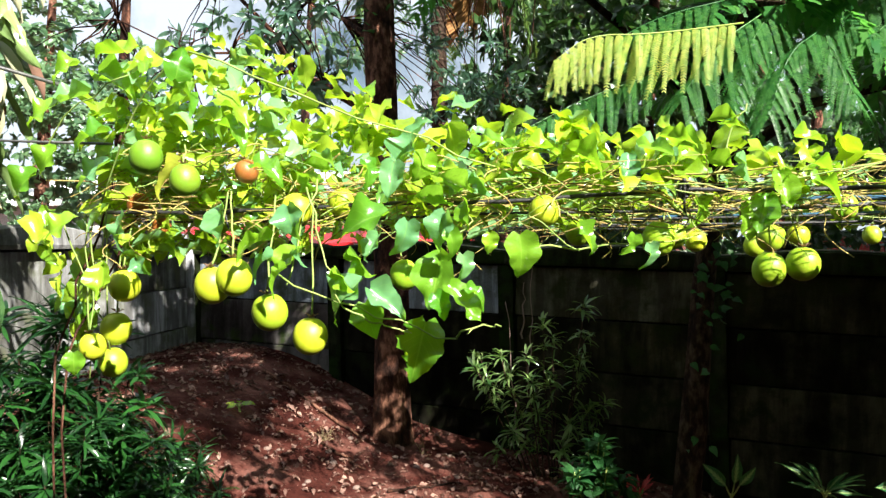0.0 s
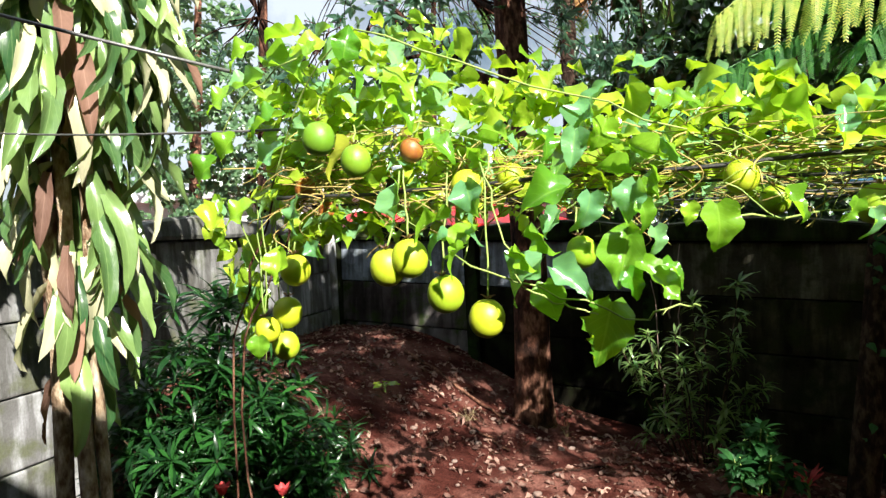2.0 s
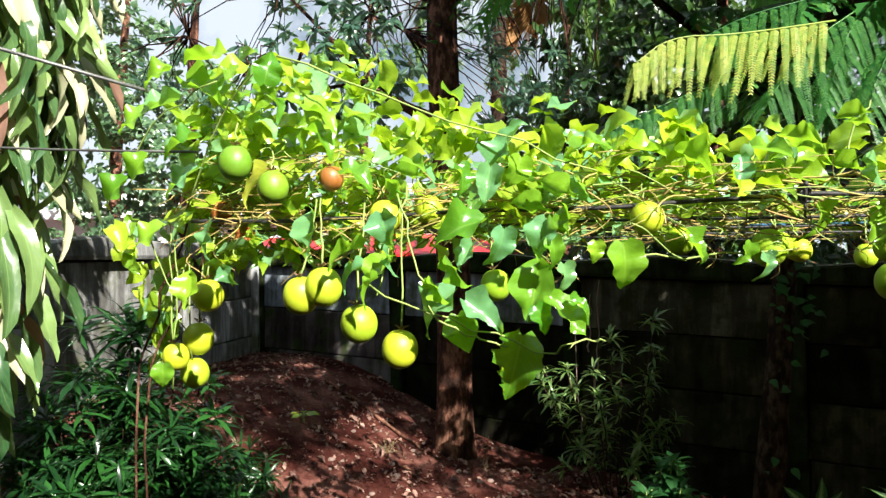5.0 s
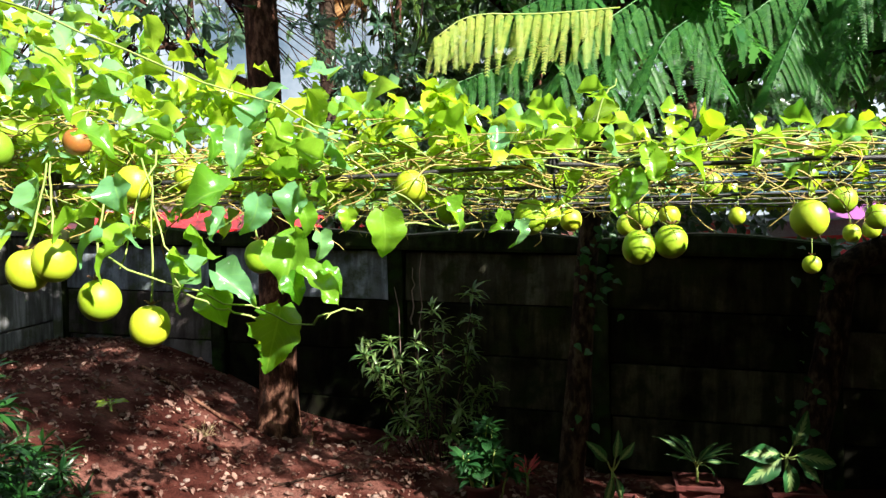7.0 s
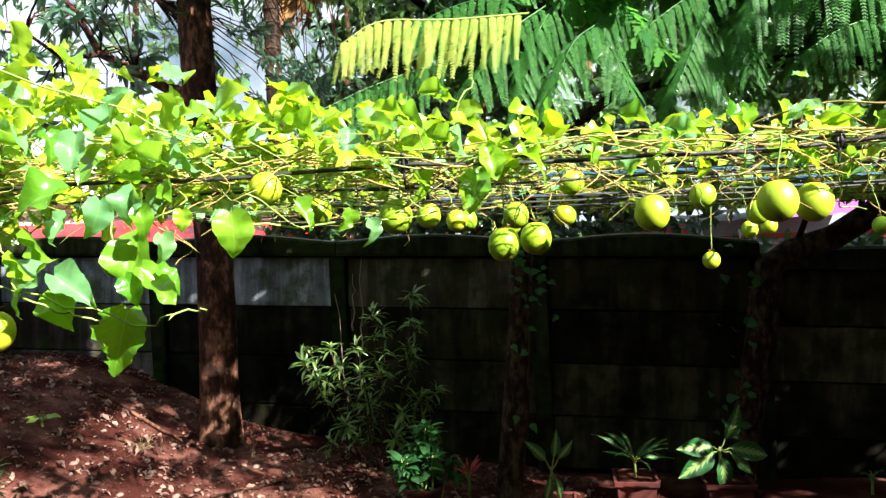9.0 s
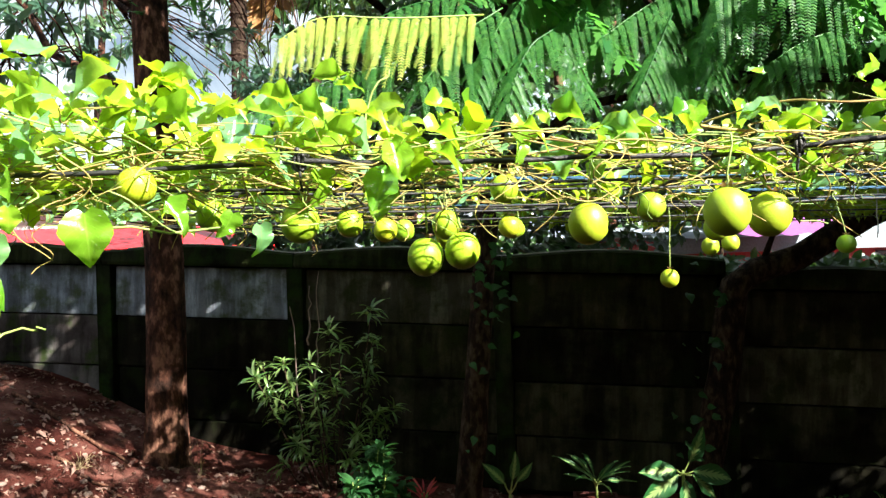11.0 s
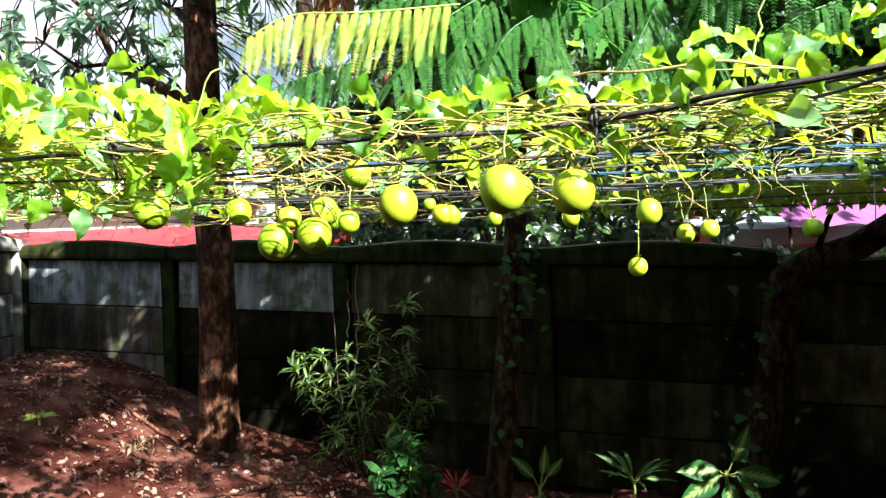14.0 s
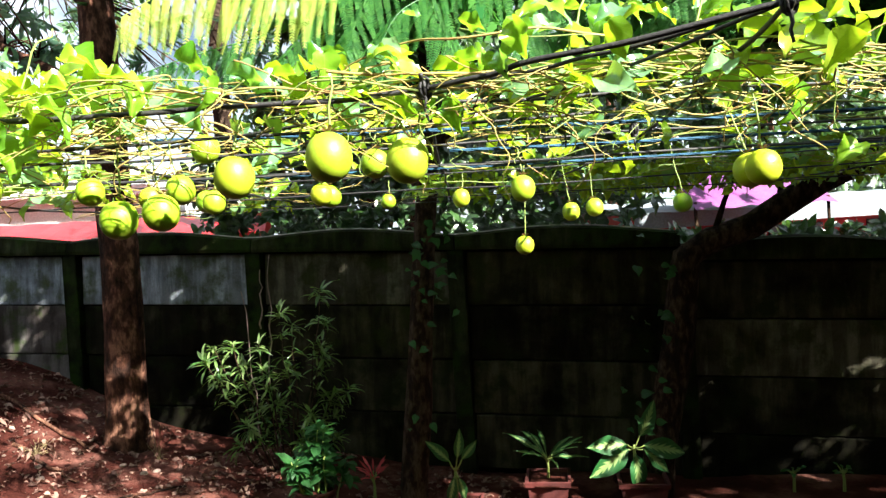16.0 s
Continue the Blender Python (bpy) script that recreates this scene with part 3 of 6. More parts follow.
# ---- trees ----


def whorl(soup, p, direction, geos, count, spread, rng, size=1.0):
    d = Vector(direction).normalized()
    o = d.orthogonal().normalized()
    for k in range(count):
        a = 2.4 * k + rng.uniform(-0.4, 0.4)
        side = Matrix.Rotation(a, 3, d) @ o
        t = rng.uniform(0.3, 1.0) * spread
        way = d * (1 - t) + side * t + Vector((0, 0, rng.uniform(-0.55, 0.05)))
        soup.add(rng.choice(geos), aim(Vector(p) - d * rng.uniform(0, 0.08) * size, way, d + Vector((0, 0, 0.4)), rng.uniform(-0.5, 0.5), size * rng.uniform(0.7, 1.15)))


def crown(name, parent, spots, geos, material, per, rng, size=1.0, spread=0.8, label=""):
    s = Soup()
    for p, d in spots:
        whorl(s, p, d, geos, per, spread, rng, size)
    return part(name, s.mesh(name, material), parent, label, kind="stuff")


def cloud(centre, radii, n, rng, hollow=0.45):
    """Twig ends through a crown, thicker towards its outside, in uneven lumps."""
    out = []
    while len(out) < n:
        u = Vector((rng.uniform(-1, 1), rng.uniform(-1, 1), rng.uniform(-1, 1)))
        if not hollow < u.length < 1:
            continue
        p = Vector(centre) + Vector((u.x * radii[0], u.y * radii[1], u.z * radii[2]))
        if noise.noise(p * 0.9) < -0.12:
            continue
        out.append((p, u.normalized() + Vector((0, 0, 0.2))))
    return out


MANGO = [blade(0.19, 0.048, "oval", 0.3, 0.22, 0.03, s, 5, 1) for s in range(4)]
BROAD = [blade(0.26, 0.12, "oval", 0.25, 0.25, 0.04, s, 4, 1) for s in range(4)]


def mango_tree():
    rng = random.Random(11)
    base = (-0.51, 6.40)
    pts = [(base[0] + 0.03 * math.sin(z * 1.3), base[1] + 0.03 * z / 2, z) for z in np.arange(-0.35, 6.8, 0.25)]
    trunk = tube(pts, 0.168, 0.115, 18, 0.05, 3)
    flare = [(Vector(q) - Vector((base[0], base[1], 0))) for q in trunk[0]]
    v = [tuple(Vector((base[0], base[1], 0)) + Vector((q.x * (1 + 0.5 * math.exp(-(q.z + 0.2) * 5)), q.y * (1 + 0.5 * math.exp(-(q.z + 0.2) * 5)), q.z))) for q in flare]
    tree = thing("mango_tree", Soup().add((v, trunk[1], None)).mesh("trunk", M_bark), "tall tree with rough brown bark and dark leathery leaves", "tree")
    limbs = [[(-0.55, 6.48, 2.95), (-0.80, 6.5, 3.07), (-1.1, 6.7, 3.26), (-1.45, 7.0, 3.48), (-1.7, 7.2, 3.95), (-2.3, 7.3, 4.6)],
             [(-1.45, 7.0, 3.48), (-1.75, 6.9, 3.42), (-2.0, 6.8, 3.62), (-2.4, 6.7, 3.60), (-3.0, 6.6, 3.9)],
             [(-0.55, 6.5, 4.0), (-0.1, 6.8, 4.4), (0.5, 7.2, 4.9), (1.2, 7.6, 5.2)],
             [(-0.55, 6.5, 4.6), (-0.7, 6.0, 5.2), (-0.9, 5.4, 5.9)],
             [(-0.55, 6.5, 3.6), (-1.0, 7.3, 4.1), (-1.5, 8.2, 4.6)]]
    for k, p in enumerate(limbs):
        part("limb", Soup().add(tube(p, (0.062, 0.022, 0.045, 0.045, 0.03)[k], (0.016, 0.006, 0.016, 0.016, 0.01)[k], 9, 0.1, k)).mesh("limb", M_bark), tree)
    spots = cloud((-2.0, 7.4, 4.2), (2.4, 1.6, 1.5), 150, rng, 0.2) + cloud((-0.6, 6.6, 6.0), (2.2, 2.0, 1.2), 22, rng) + cloud((0.7, 7.9, 5.3), (1.0, 1.0, 0.8), 24, rng) + cloud((0.2, 8.3, 3.9), (0.9, 0.8, 1.1), 46, rng, 0.0)
    spots = [(p, d) for p, d in spots if p.z > 2.75]
    tw = Soup()
    for p, d in spots:
        q = min((Vector(x) for l in limbs for x in l), key=lambda x: (x - p).length)
        if (q - p).length < 1.9:
            tw.add(tube(bezier(q, p, -0.08, 4, 0.05, rng), 0.010, 0.004, 4))
    part("twig", tw.mesh("twig", M_bark), tree, "thin bare twigs", kind="stuff")
    crown("crown", tree, spots, MANGO, M_mango, 11, rng, 1.0, 0.85)
    fern = Soup()
    for k in range(60):
        a, z = rng.uniform(0, 6.28), rng.uniform(3.5, 4.6)
        p = Vector((base[0] + 0.12 * math.cos(a), base[1] + 0.06 + 0.12 * math.sin(a), z))
        fern.add(rng.choice(MANGO), aim(p, (math.cos(a), math.sin(a), rng.uniform(-0.5, 0.7)), (0, 0, 1), 0, rng.uniform(0.6, 1.2)))
    part("tree_fern", fern.mesh("tree_fern", M_pot_leaf), tree, "fern tuft growing on the trunk", kind="stuff")
    return tree


mango_tree()


def woodland_tree(name, x, y, height, lean, crowns, seed, label, size=1.0, per=12, leaf=M_far):
    rng = random.Random(seed)
    z0 = ground_z(x, y) - 0.2
    pts = [(x + lean * s * s, y + 0.1 * math.sin(3 * s), z0 + height * s) for s in np.linspace(0, 1, 12)]
    tree = thing(name, Soup().add(tube(pts, 0.17, 0.05, 12, 0.07, seed)).mesh("trunk", M_bark), label, "tree")
    spots = []
    for c, r, n in crowns:
        spots += cloud(c, r, n, rng, 0.3)
        q = min((Vector(p) for p in pts), key=lambda p: abs(p.z - (c[2] - 0.6 * r[2])))
        part("limb", Soup().add(tube(bezier(q, c, -0.2, 6, 0.1, rng), 0.07, 0.02, 7, 0.08)).mesh("limb", M_bark), tree)
    crown("crown", tree, spots, BROAD, leaf, per, rng, size, 0.95)
    return tree


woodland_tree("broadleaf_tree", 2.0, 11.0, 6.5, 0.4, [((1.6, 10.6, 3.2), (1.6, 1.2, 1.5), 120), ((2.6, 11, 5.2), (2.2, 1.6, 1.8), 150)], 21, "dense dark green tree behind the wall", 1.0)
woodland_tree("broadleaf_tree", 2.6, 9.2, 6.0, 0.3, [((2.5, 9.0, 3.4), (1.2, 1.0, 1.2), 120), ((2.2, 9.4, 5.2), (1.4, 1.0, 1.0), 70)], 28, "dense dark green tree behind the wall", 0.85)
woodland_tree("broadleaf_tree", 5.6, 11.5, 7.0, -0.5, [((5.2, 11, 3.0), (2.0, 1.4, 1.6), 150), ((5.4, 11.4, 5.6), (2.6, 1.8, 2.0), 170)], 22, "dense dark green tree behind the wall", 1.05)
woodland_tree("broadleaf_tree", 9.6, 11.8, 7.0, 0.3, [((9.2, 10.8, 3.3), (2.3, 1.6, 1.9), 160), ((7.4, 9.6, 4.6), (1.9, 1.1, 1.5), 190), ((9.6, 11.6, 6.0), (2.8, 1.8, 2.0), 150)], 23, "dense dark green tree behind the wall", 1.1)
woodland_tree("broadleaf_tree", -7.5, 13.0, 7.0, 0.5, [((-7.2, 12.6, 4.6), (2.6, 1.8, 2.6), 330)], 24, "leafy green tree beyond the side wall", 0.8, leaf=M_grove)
# unseen tree, added to block open sky on the left
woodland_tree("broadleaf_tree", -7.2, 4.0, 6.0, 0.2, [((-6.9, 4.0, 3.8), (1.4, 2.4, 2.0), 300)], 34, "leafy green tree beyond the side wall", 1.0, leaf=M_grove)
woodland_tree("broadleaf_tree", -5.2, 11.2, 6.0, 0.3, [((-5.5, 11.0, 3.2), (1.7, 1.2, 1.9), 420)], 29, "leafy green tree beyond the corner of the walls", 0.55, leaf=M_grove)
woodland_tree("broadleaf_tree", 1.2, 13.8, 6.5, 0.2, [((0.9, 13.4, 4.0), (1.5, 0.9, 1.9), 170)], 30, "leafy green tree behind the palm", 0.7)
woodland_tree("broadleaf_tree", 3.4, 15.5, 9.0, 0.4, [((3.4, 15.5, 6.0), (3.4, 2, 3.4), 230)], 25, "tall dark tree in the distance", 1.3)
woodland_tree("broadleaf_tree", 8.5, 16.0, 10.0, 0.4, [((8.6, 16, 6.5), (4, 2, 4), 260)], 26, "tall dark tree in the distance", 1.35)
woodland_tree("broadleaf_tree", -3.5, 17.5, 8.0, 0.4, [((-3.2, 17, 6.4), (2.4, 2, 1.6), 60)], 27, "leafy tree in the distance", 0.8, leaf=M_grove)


def hedge():
    rng = random.Random(31)
    s = Soup()
    for k in range(1500):
        x = rng.uniform(-0.1, 7.2)
        y = 7.3 - 0.39 * x + rng.uniform(0.1, 1.4)
        p = Vector((x, y, rng.uniform(0.4, 2.7 if x < 4.2 else 1.45)))
        whorl(s, p, (rng.uniform(-0.5, 0.5), -0.6, 0.5), BROAD, 9, 0.9, rng, 0.6)
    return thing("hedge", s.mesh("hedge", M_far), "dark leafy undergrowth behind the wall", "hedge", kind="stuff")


hedge()


def distant_trees():
    rng = random.Random(33)
    s = Soup()
    for k in range(1500):
        x = rng.uniform(-30, 42)
        p = Vector((x, 26 + rng.uniform(0, 6), rng.uniform(0.0, 4.2 + 1.6 * noise.noise((x * 0.25, 0, 2)) + (3.0 if x > 2 else 0))))
        whorl(s, p, (rng.uniform(-0.5, 0.5), -0.6, 0.5), BROAD, 7, 0.9, rng, 3.2)
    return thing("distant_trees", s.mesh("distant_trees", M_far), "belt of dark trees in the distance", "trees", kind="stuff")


distant_trees()


def palm_frond(length, seed):
    rng = random.Random(seed)
    s = Soup()
    pts = [Vector((0, length * q * (1 - 0.2 * q * q), 0.25 * length * q - 0.75 * length * q * q)) for q in np.linspace(0, 1, 14)]
    s.add(tube(pts, 0.022, 0.006, 5))
    leaflet = blade(0.55, 0.035, "oval", 0.2, 0.35, 0.0, seed, 4, 1)
    for i in range(60):
        q = 0.15 + 0.85 * i / 60
        a = pts[min(12, int(q * 13))].lerp(pts[min(13, int(q * 13) + 1)], q * 13 % 1)
        for sd in (-1, 1):
            s.add(leaflet, aim(a, (sd, 0.65, rng.uniform(-0.5, -0.1)), (0, 0, 1), 0, (1.1 - 0.6 * abs(q - 0.45))))
    return s.mesh("frond", M_palm)


def palm(x, y, height, seed):
    z0 = ground_z(x, y) - 0.2
    rng = random.Random(seed)
    pts = [(x + 0.05 * s, y, z0 + height * s) for s in np.linspace(0, 1, 40)]
    geo = tube(pts, 0.145, 0.115, 12, 0.02, seed)
    v = [tuple(Vector(q)) for q in geo[0]]
    tree = thing("palm_tree", Soup().add((v, geo[1], None)).mesh("trunk", M_palm_bark), "tall coconut palm with ringed grey-brown trunk", "palm tree")
    ring = Soup().add(turned([(0.122, 0), (0.134, 0.008), (0.134, 0.03), (0.122, 0.04)], 12)).mesh("leaf_scar", M_palm_bark)
    for k in range(24):
        part("leaf_scar", ring, tree, at=pose(x + 0.05 * k / 24, y, 1.6 + k * 0.2))
    dead = palm_frond(1.0, 7)
    dead.materials.clear()
    dead.materials.append(M_dry_frond)
    for k in range(2):
        part("dry_frond", dead, tree, "withered orange-brown hanging frond", at=pose(x + 0.35 + 0.2 * k, y + 0.2, 5.95 + 0.2 * k, -66 - 6 * k, 0, -60 + 30 * k))
    fronds = [palm_frond(2.8, 5), palm_frond(2.5, 6)]
    for k in range(16):
        part("frond", fronds[k % 2], tree, at=pose(x + 0.05, y, z0 + height, rng.uniform(-35, 35), 0, k * 137.5))
    return tree


palm(-0.03, 11.0, 6.6, 41)

# ---- feathery tree by the wall ----
FRONDS = [
    [(1.28, 2.95, 2.60), (0.86, 2.85, 2.53), (0.60, 2.80, 2.52), (0.46, 2.75, 2.41)], [(0.94, 3.00, 2.41), (0.60, 2.90, 2.29), (0.30, 2.80, 2.13)],
    [(1.38, 3.00, 2.65), (1.18, 2.95, 2.52), (1.00, 2.90, 2.29)], [(1.51, 3.05, 2.75), (1.32, 3.00, 2.53), (1.24, 2.95, 2.25)],
    [(1.76, 3.00, 2.71), (1.60, 2.95, 2.56), (1.66, 2.90, 2.38), (1.70, 2.85, 2.23)], [(1.60, 2.95, 2.56), (1.44, 2.90, 2.46), (1.34, 2.85, 2.21)],
    [(2.12, 2.90, 2.63), (2.06, 2.90, 2.51), (1.97, 2.85, 2.37), (1.86, 2.80, 2.19)], [(2.01, 2.90, 2.41), (2.08, 2.85, 2.35), (2.11, 2.80, 2.17)],
]
FRONDS_2 = [
    [(2.38, 3.00, 2.85), (2.09, 3.00, 2.72), (1.80, 2.95, 2.52)], [(2.85, 2.70, 2.75), (2.52, 2.70, 2.74), (2.20, 2.70, 2.64)],
    [(2.90, 2.70, 2.55), (2.62, 2.70, 2.48), (2.43, 2.70, 2.36)], [(1.98, 3.10, 2.81), (1.81, 3.10, 2.65), (1.53, 3.10, 2.59)],
    [(1.30, 3.20, 2.78), (1.02, 3.20, 2.72), (0.78, 3.20, 2.60)], [(2.62, 3.20, 2.88), (2.44, 3.10, 2.66), (2.38, 3.00, 2.38)],
    [(2.24, 3.25, 2.80), (2.26, 3.20, 2.60), (2.32, 3.10, 2.36)], [(3.25, 3.00, 2.85), (2.98, 2.90, 2.68), (2.80, 2.80, 2.42)],
    [(1.70, 3.30, 2.72), (1.48, 3.25, 2.60), (1.42, 3.20, 2.40)], [(2.70, 3.30, 2.62), (2.52, 3.20, 2.50), (2.20, 3.10, 2.44)],
]


def pinna(s, a, way, length, n, fall, wide=0.0145):
    """A side rib with two rows of small oblong leaflets, bending down towards its tip."""
    rib = [a + way * (length * k / 4) + Vector((0, 0, -fall * length * (k / 4) ** 2)) for k in range(5)]
    s.add(tube(rib, 0.0013, 0.0007, 3, caps=False))
    nrm = Vector((0, -0.55, 0.85))
    lat = way.cross(nrm)
    lat = lat.normalized() if lat.length > 0.1 else way.orthogonal().normalized()
    for k in range(n):
        t = (k + 0.7) / n
        b = a + way * (length * t) + Vector((0, 0, -fall * length * t * t))
        wv = way * (0.43 * length / n)
        for e in (-1, 1):
            tip = b + lat * e * wide * (1.08 - 0.5 * t * t) + way * 0.006 + Vector((0, 0, -0.003))
            s.add(([tuple(b - wv), tuple(b + wv), tuple(tip + wv * 0.8), tuple(tip - wv * 0.8)], [(0, 1, 2, 3)], [(0.5, 0), (0.5, 0.3), (0.7, 0.8), (0.7, 0.6)]))


def hanging_frond(knots, reach, hang, seed, material):
    """A twice-divided leaf along the knots, its side ribs drooping by hang."""
    rng = random.Random(seed)
    s = Soup()
    pts = rounded(rounded([Vector(p) for p in knots]))
    s.add(tube(pts, 0.004, 0.0014, 5))
    runs = [0.0]
    for p, q in zip(pts, pts[1:]):
        runs.append(runs[-1] + (q - p).length)
    pairs = max(8, int(runs[-1] / 0.042))
    for i in range(pairs):
        q = 0.06 + 0.93 * i / (pairs - 1)
        k = max(j for j in range(len(pts) - 1) if runs[j] <= q * runs[-1])
        a = pts[k].lerp(pts[k + 1], (q * runs[-1] - runs[k]) / max(1e-6, runs[k + 1] - runs[k]))
        along = (pts[k + 1] - pts[k]).normalized()
        side = along.cross(Vector((0, -0.5, 0.85))).normalized()
        pl = reach * (1.0 - 0.45 * abs(q - 0.4) - 0.35 * max(0, q - 0.75)) * rng.uniform(0.85, 1.1)
        for sd in (-1, 1):
            way = (side * sd * rng.uniform(0.6, 0.9) * (1 - 0.6 * hang) + along * rng.uniform(0.25, 0.55) + Vector((rng.uniform(-0.06, 0.06), -0.12, -hang * rng.uniform(0.8, 1.15)))).normalized()
            pinna(s, a, way, pl, 26, rng.uniform(0.2, 0.5))
    return s.mesh("frond", material)


def feather(length, pairs, seed, droop, reach=0.13):
    """A twice-divided leaf seen from farther off: each side rib one narrow toothed strip."""
    rng = random.Random(seed)
    s = Soup()
    pts = [Vector((0, length * q, 0.08 * length * math.sin(3 * q) - droop * length * q * q)) for q in np.linspace(0, 1, 10)]
    s.add(tube(pts, 0.0035, 0.0012, 4))
    for i in range(pairs):
        q = 0.10 + 0.88 * i / (pairs - 1)
        a = pts[min(8, int(q * 9))].lerp(pts[min(9, int(q * 9) + 1)], q * 9 % 1)
        pl = reach * (1.05 - 0.75 * abs(q - 0.4)) * rng.uniform(0.8, 1.15)
        for sd in (-1, 1):
            way = Vector((sd * rng.uniform(0.6, 1.0), rng.uniform(0.25, 0.8), rng.uniform(-1.2, -0.3))).normalized()
            lat = way.cross(Vector((0, 0, 1))).normalized()
            v = []
            for k in range(8):
                t = k / 7
                b = a + way * (pl * t) + Vector((0, 0, -0.25 * pl * t * t))
                w = (0.020 if k % 2 else 0.012) * (1.1 - 0.6 * t * t)
                v += [tuple(b - lat * w), tuple(b + lat * w)]
            s.add((v, [(2 * k, 2 * k + 1, 2 * k + 3, 2 * k + 2) for k in range(7)], [(0.7, 0.5)] * 16))
    return s.mesh("frond", M_feather)


def sun_gap(p):
    """Openings in the crowns through which the sun reaches the soil, the trunk and the shrub."""
    return any((p - Vector(q)).cross(sun_to).length < w for q, w in (((-0.26, 6.2, 0.72), 0.34), ((0.7, 5.8, 0.9), 0.52), ((3.35, 4.85, 0.0), 0.19), ((-0.6, 5.35, 0.0), 0.6), ((-1.1, 5.8, 0.1), 0.4)))


def feathery_tree():
    rng = random.Random(51)
    pts = [(1.70, 5.1, -0.75), (1.72, 5.1, -0.23), (1.78, 5.1, 0.3), (1.825, 5.1, 0.75), (1.88, 5.1, 1.3), (1.94, 5.1, 1.9), (2.02, 5.08, 2.6), (2.15, 5.0, 3.3), (2.35, 4.8, 4.0), (2.5, 4.6, 4.6)]
    tree = thing("feathery_tree", Soup().add(tube(pts, 0.105, 0.055, 14, 0.09, 5)).mesh("trunk", M_bark2), "slender mossy trunk with feathery green fronds", "tree")
    climb = Soup()
    small = [blade(0.07, 0.05, "heart", 0.2, 0.2, 0.05, q, 5, 1) for q in range(3)]
    for k in range(40):
        z = rng.gauss(1.38, 0.16) if k < 34 else rng.uniform(0.2, 1.2)
        climb.add(rng.choice(small), aim((1.86 + 0.1 * (z - 1.2) + rng.gauss(0, 0.09 if k < 34 else 0.05), 4.97 - rng.uniform(0, 0.08), z), (rng.uniform(-1, 1), -0.6, rng.uniform(-0.9, 0.2)), (0, -1, 0.6), 0, rng.uniform(0.6, 1.3)))
    part("climber", climb.mesh("climber", M_pot_leaf), tree, "small-leaved green climber on the trunk", kind="stuff")
    limbs = [[(2.02, 5.08, 2.6), (1.8, 4.4, 2.9), (1.6, 3.6, 2.9), (1.45, 2.95, 2.68)],
             [(2.15, 5.0, 3.3), (2.3, 4.1, 3.2), (2.3, 3.5, 2.95), (2.25, 3.12, 2.66)],
             [(2.35, 4.8, 4.0), (2.8, 4.0, 3.6), (2.85, 3.3, 3.1), (2.75, 2.85, 2.76)],
             [(2.15, 5.0, 3.3), (2.9, 4.7, 3.7), (3.8, 4.3, 3.8), (4.6, 4.0, 3.6)],
             [(2.02, 5.08, 2.6), (1.4, 4.9, 3.1), (0.8, 4.5, 3.4), (0.4, 4.2, 3.5)],
             [(2.5, 4.6, 4.6), (2.9, 4.0, 4.9), (3.5, 3.3, 5.0)],
             [(1.98, 5.1, 2.2), (2.5, 4.7, 2.6), (3.3, 4.4, 2.75), (4.2, 4.1, 2.8), (5.2, 3.8, 3.0)],
             [(2.02, 5.08, 2.6), (1.8, 4.9, 2.7), (1.5, 4.6, 2.75), (1.35, 4.3, 2.6)],
             [(2.85, 3.3, 3.1), (3.6, 3.4, 2.9), (4.5, 3.3, 2.9), (5.4, 3.1, 3.0)],
             [(3.3, 4.4, 2.75), (4.0, 3.7, 2.6), (4.9, 3.5, 2.5)],
             [(2.15, 5.0, 3.3), (3.0, 4.9, 3.2), (4.0, 4.8, 3.3), (5.0, 4.7, 3.4)]]
    for k, p in enumerate(limbs):
        part("limb", Soup().add(tube(p, 0.042, 0.009, 8, 0.1, k)).mesh("limb", M_bark2), tree)
    # unseen limb overhead, added to carry shading fronds
    limbs.append([(2.5, 4.6, 4.6), (2.3, 3.4, 4.9), (1.9, 2.2, 4.9), (1.5, 1.1, 4.75)])
    part("limb", Soup().add(tube(limbs[-1], 0.05, 0.012, 8, 0.1, 31)).mesh("limb", M_bark2), tree)
    kinds = [feather(0.62, 16, 1, 0.25), feather(0.55, 14, 2, 0.4), feather(0.48, 13, 3, 0.15)]
    for k, knots in enumerate(FRONDS + FRONDS_2):
        reach, hang = (0.19, 1.0) if k == 0 else (0.17, 0.75) if k == 1 else (0.34, 0.8) if k == 9 else (0.21, 0.5)
        part("frond", hanging_frond(knots, reach, hang, k, M_feather_pale if k == 0 else M_feather), tree, "pale yellow-green frond, sunlight put into its colour" if k == 0 else "")

    # unseen limb and fronds, added behind the camera to shade the soil bank
    part("limb", Soup().add(tube([(1.9, 2.2, 4.9), (2.1, 0.8, 5.5), (2.4, -0.6, 6.0), (2.7, -1.75, 6.4)], 0.03, 0.012, 8, 0.1, 33)).mesh("limb", M_bark2), tree)
    for k, (p, d) in enumerate(cloud((2.7, -1.7, 6.4), (1.1, 0.6, 0.4), 44, rng, 0.0)):
        c = p + Vector((d.x, abs(d.y), 0)) * 0.3
        if sun_gap(c) or (c - Vector((0.9, 2.75, 2.5))).cross(sun_to).length < 0.75:
            continue
        part("frond", kinds[k % 3], tree, at=aim(p, Vector((d.x, abs(d.y), rng.uniform(-0.3, 0.3))), (0, 0, 1), rng.uniform(-0.3, 0.3), rng.uniform(1.1, 1.5)))
    # unseen fronds added overhead to break up the sun on the soil
    for k, (p, d) in enumerate(cloud((2.8, 0.0, 4.6), (1.3, 0.8, 0.3), 40, rng, 0.0)):
        if (p - Vector((1.0, 2.8, 2.5))).cross(sun_to).length < 0.85:
            continue
